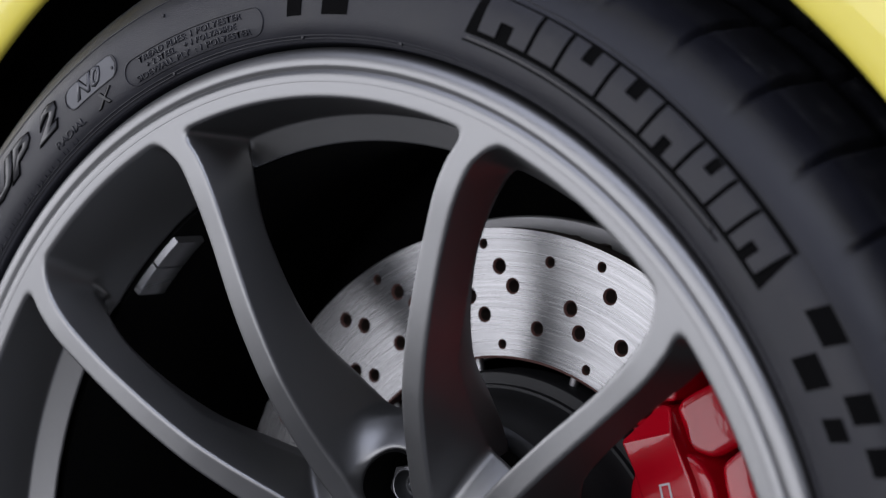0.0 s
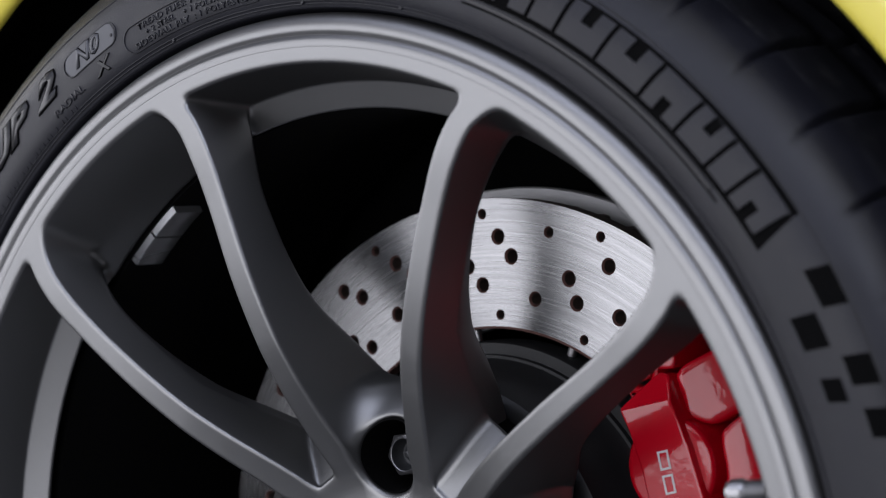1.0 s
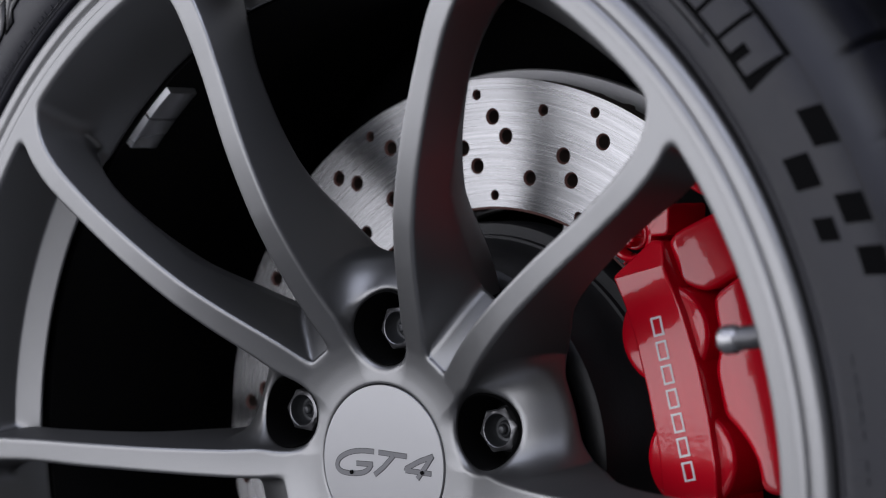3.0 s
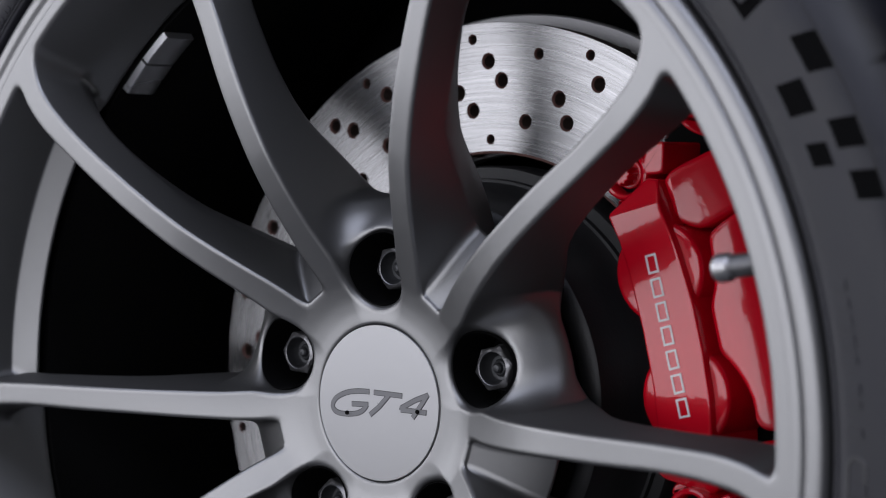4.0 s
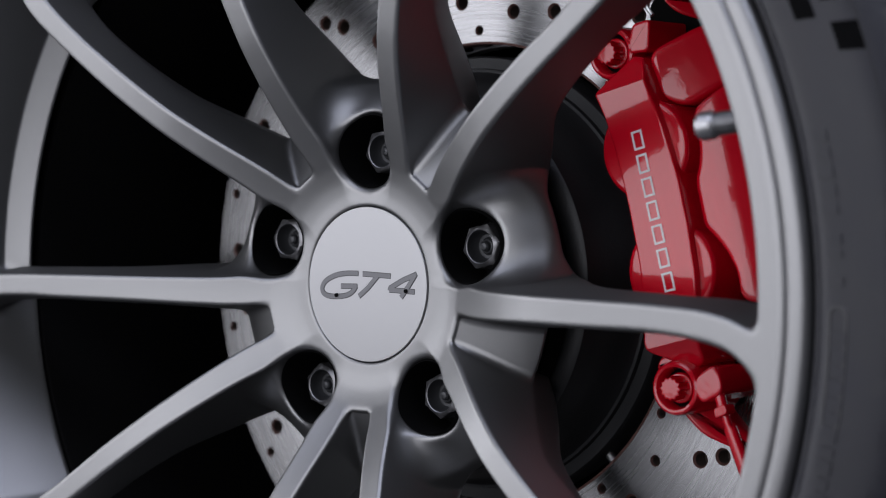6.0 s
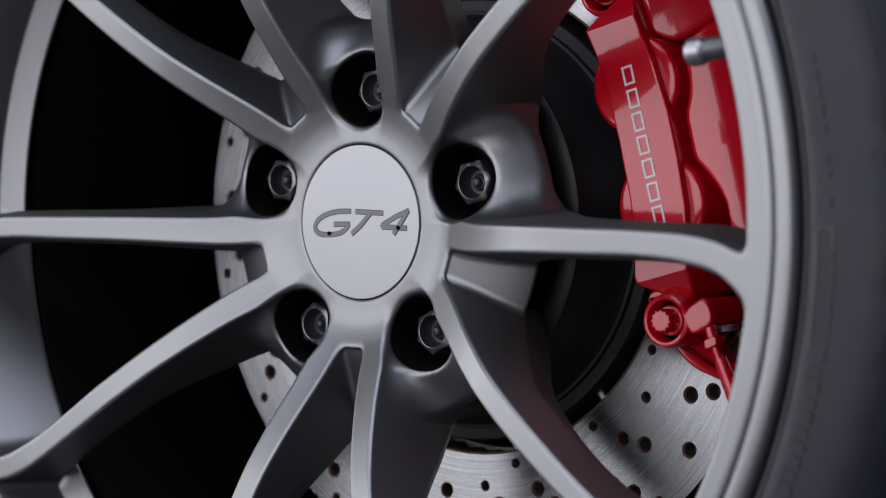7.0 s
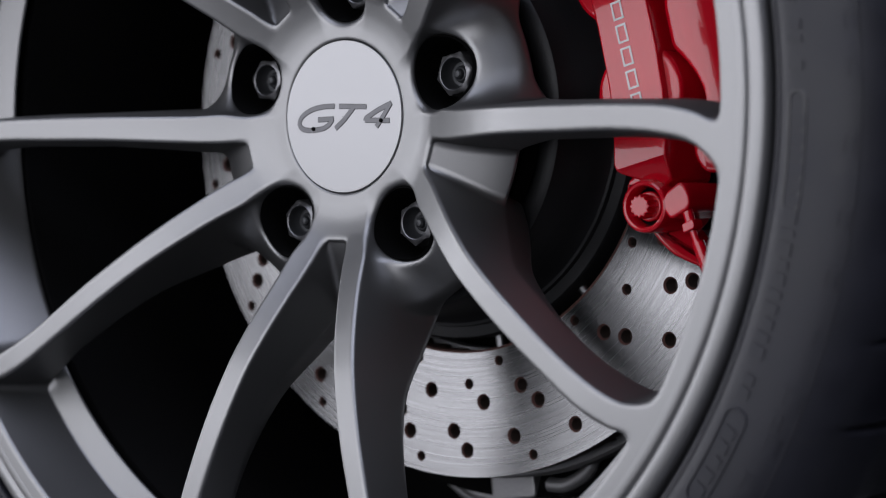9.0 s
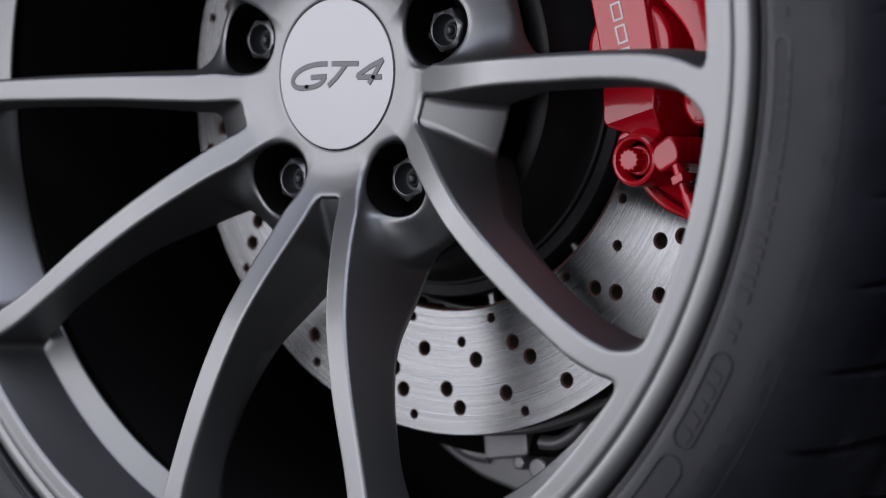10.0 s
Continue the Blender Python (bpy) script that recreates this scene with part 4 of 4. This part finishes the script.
bm = bmesh.new()
slab(bm, rounded([(-0.0103, -0.1800), (0.0190, -0.1780), (0.0217, -0.2018), (-0.0078, -0.2058)], 0.003), 0.130, 0.156, 0.0013)
part("block", bm, M_ALU, ear)
bm = bmesh.new()
arc = smooth_line([(0.0290, -0.1942), (0.0390, -0.1940), (0.0480, -0.1900), (0.0550, -0.1845), (0.0590, -0.1770)], 5)
tube(bm, [(x, 0.1330, z) for x, z in arc], 0.0040)
part("brake_line", bm, M_ALU, carrier, "curved grey metal pipe")
for x, z, r in ((0.0150, -0.2062, 0.0042), (0.0278, -0.2085, 0.0060)):
    bm = bmesh.new()
    slab(bm, disc_outline(x, z, r, 6 if r < 0.005 else 24), 0.1300, 0.1520, 0.0016)
    part("screw", bm, M_ALU, ear, "small bright screw head")

# ---- brake caliper: built on its chord, u along the disc's edge, n outwards ----
CAL = radians(14.6)
caliper = thing("brake_caliper", (0.15, 0.09, AXLE), "glossy red four-piston brake caliper with printed bars", "brake caliper")


def cal(n, y, u):
    return (n * math.cos(CAL) - u * math.sin(CAL), y, n * math.sin(CAL) + u * math.cos(CAL))


# back plate, blackened for the shade deep in the channels, and bridge over the disc
bm = bmesh.new()
slab(bm, rounded([(0.1290, -0.0640), (0.1400, -0.0760), (0.1640, -0.0800), (0.1800, -0.0790), (0.1850, -0.0500), (0.1860, 0.0000), (0.1850, 0.0500), (0.1800, 0.0880), (0.1620, 0.0900), (0.1400, 0.0790), (0.1270, 0.0620), (0.1310, 0.0300), (0.1310, -0.0300)], 0.006), 0.0830, 0.0950, 0.003, cal)
part("channel_shade_plate", bm, M_BLACK, caliper, "black plate standing in for the dark channels round the pistons")
bm = bmesh.new()
slab(bm, rounded([(0.1860, -0.0560), (0.2020, -0.0540), (0.2095, -0.0300), (0.2115, 0.0), (0.2095, 0.0300), (0.2060, 0.0600), (0.1960, 0.0900), (0.1840, 0.0920), (0.1900, 0.0400), (0.1910, 0.0), (0.1900, -0.0400)], 0.006), 0.0790, 0.1600, 0.003, cal)
part("bridge", bm, M_RED, caliper)


def leaning(n0, lean, base):
    """Places a plate whose front falls back towards the bridge."""
    return lambda n, y, u: cal(n, y + (max(0.0, n - n0) * lean if y < base else 0.0), u)


def rolling(n, y, u):
    """The middle shoulder: a flat front that rolls over into a slope."""
    t = max(0.0, n - 0.172)
    return cal(n, y + (33 * min(t, 0.011) ** 2 + 0.75 * max(0.0, t - 0.011) if y < 0.090 else 0.0), u)


# outer shoulders between the channels
bm = bmesh.new()
slab(bm, rounded([(0.1745, -0.0500), (0.1758, -0.0370), (0.1728, -0.0262), (0.1680, -0.0180), (0.1640, -0.0126), (0.1642, 0.0090), (0.1690, 0.0180), (0.1706, 0.0250), (0.1706, 0.0340), (0.1716, 0.0412), (0.1890, 0.0506), (0.2040, 0.0490), (0.2080, 0.0), (0.2050, -0.0480), (0.1900, -0.0560)], 0.0060, 5), 0.0480, 0.0950, 0.0032, rolling, cuts=tuple(("x", n) for n in (0.172, 0.1745, 0.177, 0.1795, 0.183)))
part("shoulder", bm, M_RED, caliper, crease=24)
bm = bmesh.new()
slab(bm, rounded([(0.1530, 0.0720), (0.1560, 0.0515), (0.1652, 0.0442), (0.1890, 0.0540), (0.2010, 0.0530), (0.1960, 0.0780), (0.1800, 0.0822), (0.1606, 0.0761)], 0.007), 0.0490, 0.0950, 0.0034, leaning(0.1585, 0.65, 0.090), cuts=(("x", 0.1585),))
part("shoulder", bm, M_RED, caliper, crease=24)
bm = bmesh.new()
slab(bm, rounded([(0.1600, -0.0640), (0.1620, -0.0560), (0.1760, -0.0560), (0.2000, -0.0620), (0.1940, -0.0780), (0.1640, -0.0740)], 0.006), 0.0530, 0.0950, 0.0024, leaning(0.166, 0.60, 0.090), cuts=(("x", 0.166),))
part("shoulder", bm, M_RED, caliper, crease=24)
bm = bmesh.new()
slab(bm, rounded([(0.1560, 0.1020), (0.1640, 0.1030), (0.1760, 0.0980), (0.1860, 0.0900), (0.1700, 0.0860), (0.1600, 0.0930)], 0.004), 0.0600, 0.0900, 0.0025, lambda n, y, u: cal(n, y + ((n - 0.150) * 1.0 if y < 0.08 else 0.0), u))
part("bridge_end", bm, M_RED, caliper)
# piston bosses
for u in (0.0300, -0.0290):
    bm = bmesh.new()
    slab(bm, disc_outline(0.1436, u, 0.0240, 56), 0.0445, 0.0800, 0.0030, cal)
    part("piston_boss", bm, M_RED, caliper, "round red piston housing")
# face bar, proud of the bosses, with ends that fall back
bm = bmesh.new()
slab(bm, rounded([(0.1236, -0.0596), (0.1250, -0.0632), (0.1440, -0.0754), (0.1503, -0.0732), (0.1519, -0.0675), (0.1556, -0.0540), (0.1598, -0.0330), (0.1614, -0.0100), (0.1616, 0.0120), (0.1592, 0.0380), (0.1556, 0.0560), (0.1531, 0.0720), (0.1467, 0.0746), (0.1256, 0.0620), (0.1290, 0.0480), (0.1308, 0.0320), (0.1314, 0.0050), (0.1306, -0.0220), (0.1284, -0.0400)], 0.0018, 3), 0.0400, 0.0800, 0.0014, lambda n, y, u: cal(n, y + (max(0.0, abs(u + 0.0005) - 0.0610) * 0.55 if y < 0.05 else 0.0), u), cuts=(("z", 0.0605), ("z", -0.0615)))
bar = part("face_bar", bm, M_RED, caliper, "flat red face bar with white printed marks", crease=24)
for i in range(7):
    u1 = 0.0385 - 0.0113 * i
    bm = bmesh.new()
    for n0, n1, v0, v1 in ((0.1418, 0.1428, 0.0090, 0.0), (0.1468, 0.1478, 0.0090, 0.0), (0.1428, 0.1468, 0.0010, 0.0), (0.1428, 0.1468, 0.0090, 0.0080)):
        slab(bm, [(n0, u1 - v0), (n1, u1 - v0), (n1, u1 - v1), (n0, u1 - v1)], 0.0397, 0.0401, 0.0, cal)
    part("printed_mark", bm, M_WHITE, bar, "plain white printed frame", smooth=False)
# mounting eyes with splined bolts, each with a squared block beside it
for n, u, y, block in (
    (0.1356, -0.0822, 0.0400, [(0.1480, -0.0792), (0.1584, -0.0755), (0.1610, -0.0820), (0.1598, -0.0895), (0.1478, -0.0922), (0.1450, -0.0850)]),
    (0.1345, 0.0795, 0.0480, [(0.1425, 0.0765), (0.1492, 0.0895), (0.1596, 0.0890), (0.1552, 0.0742)]),
):
    bm = bmesh.new()
    steps = 44
    rows = []
    for r, dy in ((0.0128, 0.040), (0.0128, 0.0022), (0.0122, 0.0006), (0.0112, 0.0), (0.0102, 0.0003), (0.0096, 0.0012), (0.0092, 0.0085), (0.0001, 0.0085)):
        rows.append([bm.verts.new(cal(n + r * math.cos(2 * math.pi * i / steps), y + dy, u + r * math.sin(2 * math.pi * i / steps))) for i in range(steps)])
    for p, q in zip(rows, rows[1:]):
        for i in range(steps):
            bm.faces.new((p[i], p[(i + 1) % steps], q[(i + 1) % steps], q[i]))
    up = 1 if u < 0 else -1
    slab(bm, rounded([(n - 0.0115, u + 0.0105 * up), (n - 0.008, u + 0.016 * up), (n + 0.012, u + 0.016 * up), (n + 0.012, u + 0.0105 * up)], 0.003), y + 0.005, 0.080, 0.0016, cal)
    eye = part("mounting_eye", bm, M_RED, caliper, "red mounting eye")
    # black disc in the recess, standing in for the shade round the bolt
    bm = bmesh.new()
    slab(bm, disc_outline(n, u, 0.0091, 36), y + 0.0080, y + 0.0100, 0.0, cal)
    part("recess_shade", bm, M_BLACK, eye, "black disc added for the shade round the bolt")
    bm = bmesh.new()
    slab(bm, disc_outline(n, u, 0.0072, 36), y + 0.0040, y + 0.0088, 0.0010, cal)
    star = [(n + (0.0058 if i % 2 else 0.0047) * math.cos(2 * math.pi * i / 24), u + (0.0058 if i % 2 else 0.0047) * math.sin(2 * math.pi * i / 24)) for i in range(24)]
    slab(bm, star, y - 0.0038, y + 0.0045, 0.0007, cal)
    part("bolt_head", bm, M_RED, eye, "red splined bolt head")
    bm = bmesh.new()
    slab(bm, rounded(block, 0.0030), y + 0.0005, 0.080, 0.0014, cal)
    part("lug_block", bm, M_RED, caliper)
# web below the lower eye
bm = bmesh.new()
slab(bm, rounded([(0.1268, -0.0880), (0.1400, -0.0930), (0.1440, -0.1010), (0.1500, -0.1100), (0.1580, -0.1190), (0.1590, -0.1290), (0.1512, -0.1225), (0.1418, -0.1135), (0.1335, -0.1055), (0.1290, -0.0960)], 0.0035), 0.0520, 0.0780, 0.0022, lambda n, y, u: cal(n, y + ((n - 0.127) * 0.9 if y < 0.06 else 0.0), u))
part("lower_web", bm, M_RED, caliper)
# bleed screw with its cap
bm = bmesh.new()
slab(bm, rounded([(0.1535, -0.1000), (0.1602, -0.0990), (0.1602, -0.0945), (0.1535, -0.0955)], 0.0014), 0.0405, 0.0480, 0.0006, cal)
rod(bm, cal(0.1562, 0.0440, -0.0880), cal(0.1566, 0.0440, -0.0960), 0.0026, 12)
bleed = part("bleed_screw", bm, M_RED, caliper, "small red bleed screw")
bm = bmesh.new()
rod(bm, cal(0.1568, 0.0440, -0.0995), cal(0.1574, 0.0445, -0.1060), 0.0019, 12)
rod(bm, cal(0.1575, 0.0450, -0.1050), cal(0.1600, 0.0470, -0.1280), 0.0030, 14, 0.0036)
part("bleed_pipe", bm, M_RED, bleed)
# pads and retaining pin seen between caliper and disc
bm = bmesh.new()
slab(bm, rounded([(0.1080, 0.0480), (0.1150, 0.0700), (0.1300, 0.0700), (0.1330, -0.0500), (0.1280, -0.0620), (0.1140, -0.0560), (0.1090, 0.0000)], 0.004), 0.0780, 0.0905, 0.002, cal)
part("brake_pad", bm, M_PAD, caliper, "dark grey pad carrier plate")
bm = bmesh.new()
slab(bm, rounded([(0.1380, 0.0780), (0.1400, 0.1020), (0.1560, 0.1150), (0.1860, 0.1140), (0.1960, 0.0960), (0.1900, 0.0760)], 0.004), 0.0800, 0.0900, 0.002, cal)
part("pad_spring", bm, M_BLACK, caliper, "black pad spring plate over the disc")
bm = bmesh.new()
loop = [cal(0.1668 + 0.0055 * math.cos(a), 0.0460, 0.0935 + 0.0055 * math.sin(a)) for a in (0.2, 0.9, 1.6, 2.4, 3.2, 4.0)]
tube(bm, loop, 0.0011, 8)
part("pin_clip", bm, M_LEAD, caliper, "bent wire pin clip")

# ---- bodywork round the wheel ----
body = thing("front_wing", (0, 0.3, 0), "yellow painted front wing with black wheel arch liner", "bodywork")
bm = bmesh.new()
lathe(bm, [(0.3765, -0.0240), (0.3744, -0.0262), (0.3742, -0.0285), (0.3748, -0.0303), (0.3762, -0.0318), (0.3790, -0.0332), (0.3840, -0.0346), (0.3960, -0.0372), (0.4200, -0.0410), (0.4600, -0.0440), (0.5400, -0.0430), (0.6400, -0.0350), (0.6600, -0.0200), (0.6600, 0.02), (0.5000, 0.02), (0.3900, -0.0200)], 140, 8, 158, closed=True)
part("wing_panel", bm, M_YELLOW, body, "glossy yellow wing with rolled arch edge")
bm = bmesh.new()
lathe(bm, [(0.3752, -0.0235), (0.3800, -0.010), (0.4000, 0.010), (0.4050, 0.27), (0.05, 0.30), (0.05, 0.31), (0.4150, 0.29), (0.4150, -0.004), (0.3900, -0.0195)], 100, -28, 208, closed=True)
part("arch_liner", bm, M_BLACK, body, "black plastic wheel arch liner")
# added black disc: hides the lit floor beyond the wheel, in place of shade
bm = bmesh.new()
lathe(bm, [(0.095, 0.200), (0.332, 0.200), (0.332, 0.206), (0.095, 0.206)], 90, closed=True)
part("wheel_shade_disc", bm, M_BLACK, body, "black disc added behind the wheel to keep its inside dark")
# unseen panel, added only to keep light off the floor under the car
bm = bmesh.new()
bmesh.ops.create_cube(bm, size=1)
bmesh.ops.scale(bm, vec=(2.6, 1.5, 0.05), verts=bm.verts)
bmesh.ops.translate(bm, vec=(0.2, 1.07, -0.18), verts=bm.verts)
part("floor_light_blocker", bm, M_BLACK, body, "unseen black panel added to shade the floor under the car")
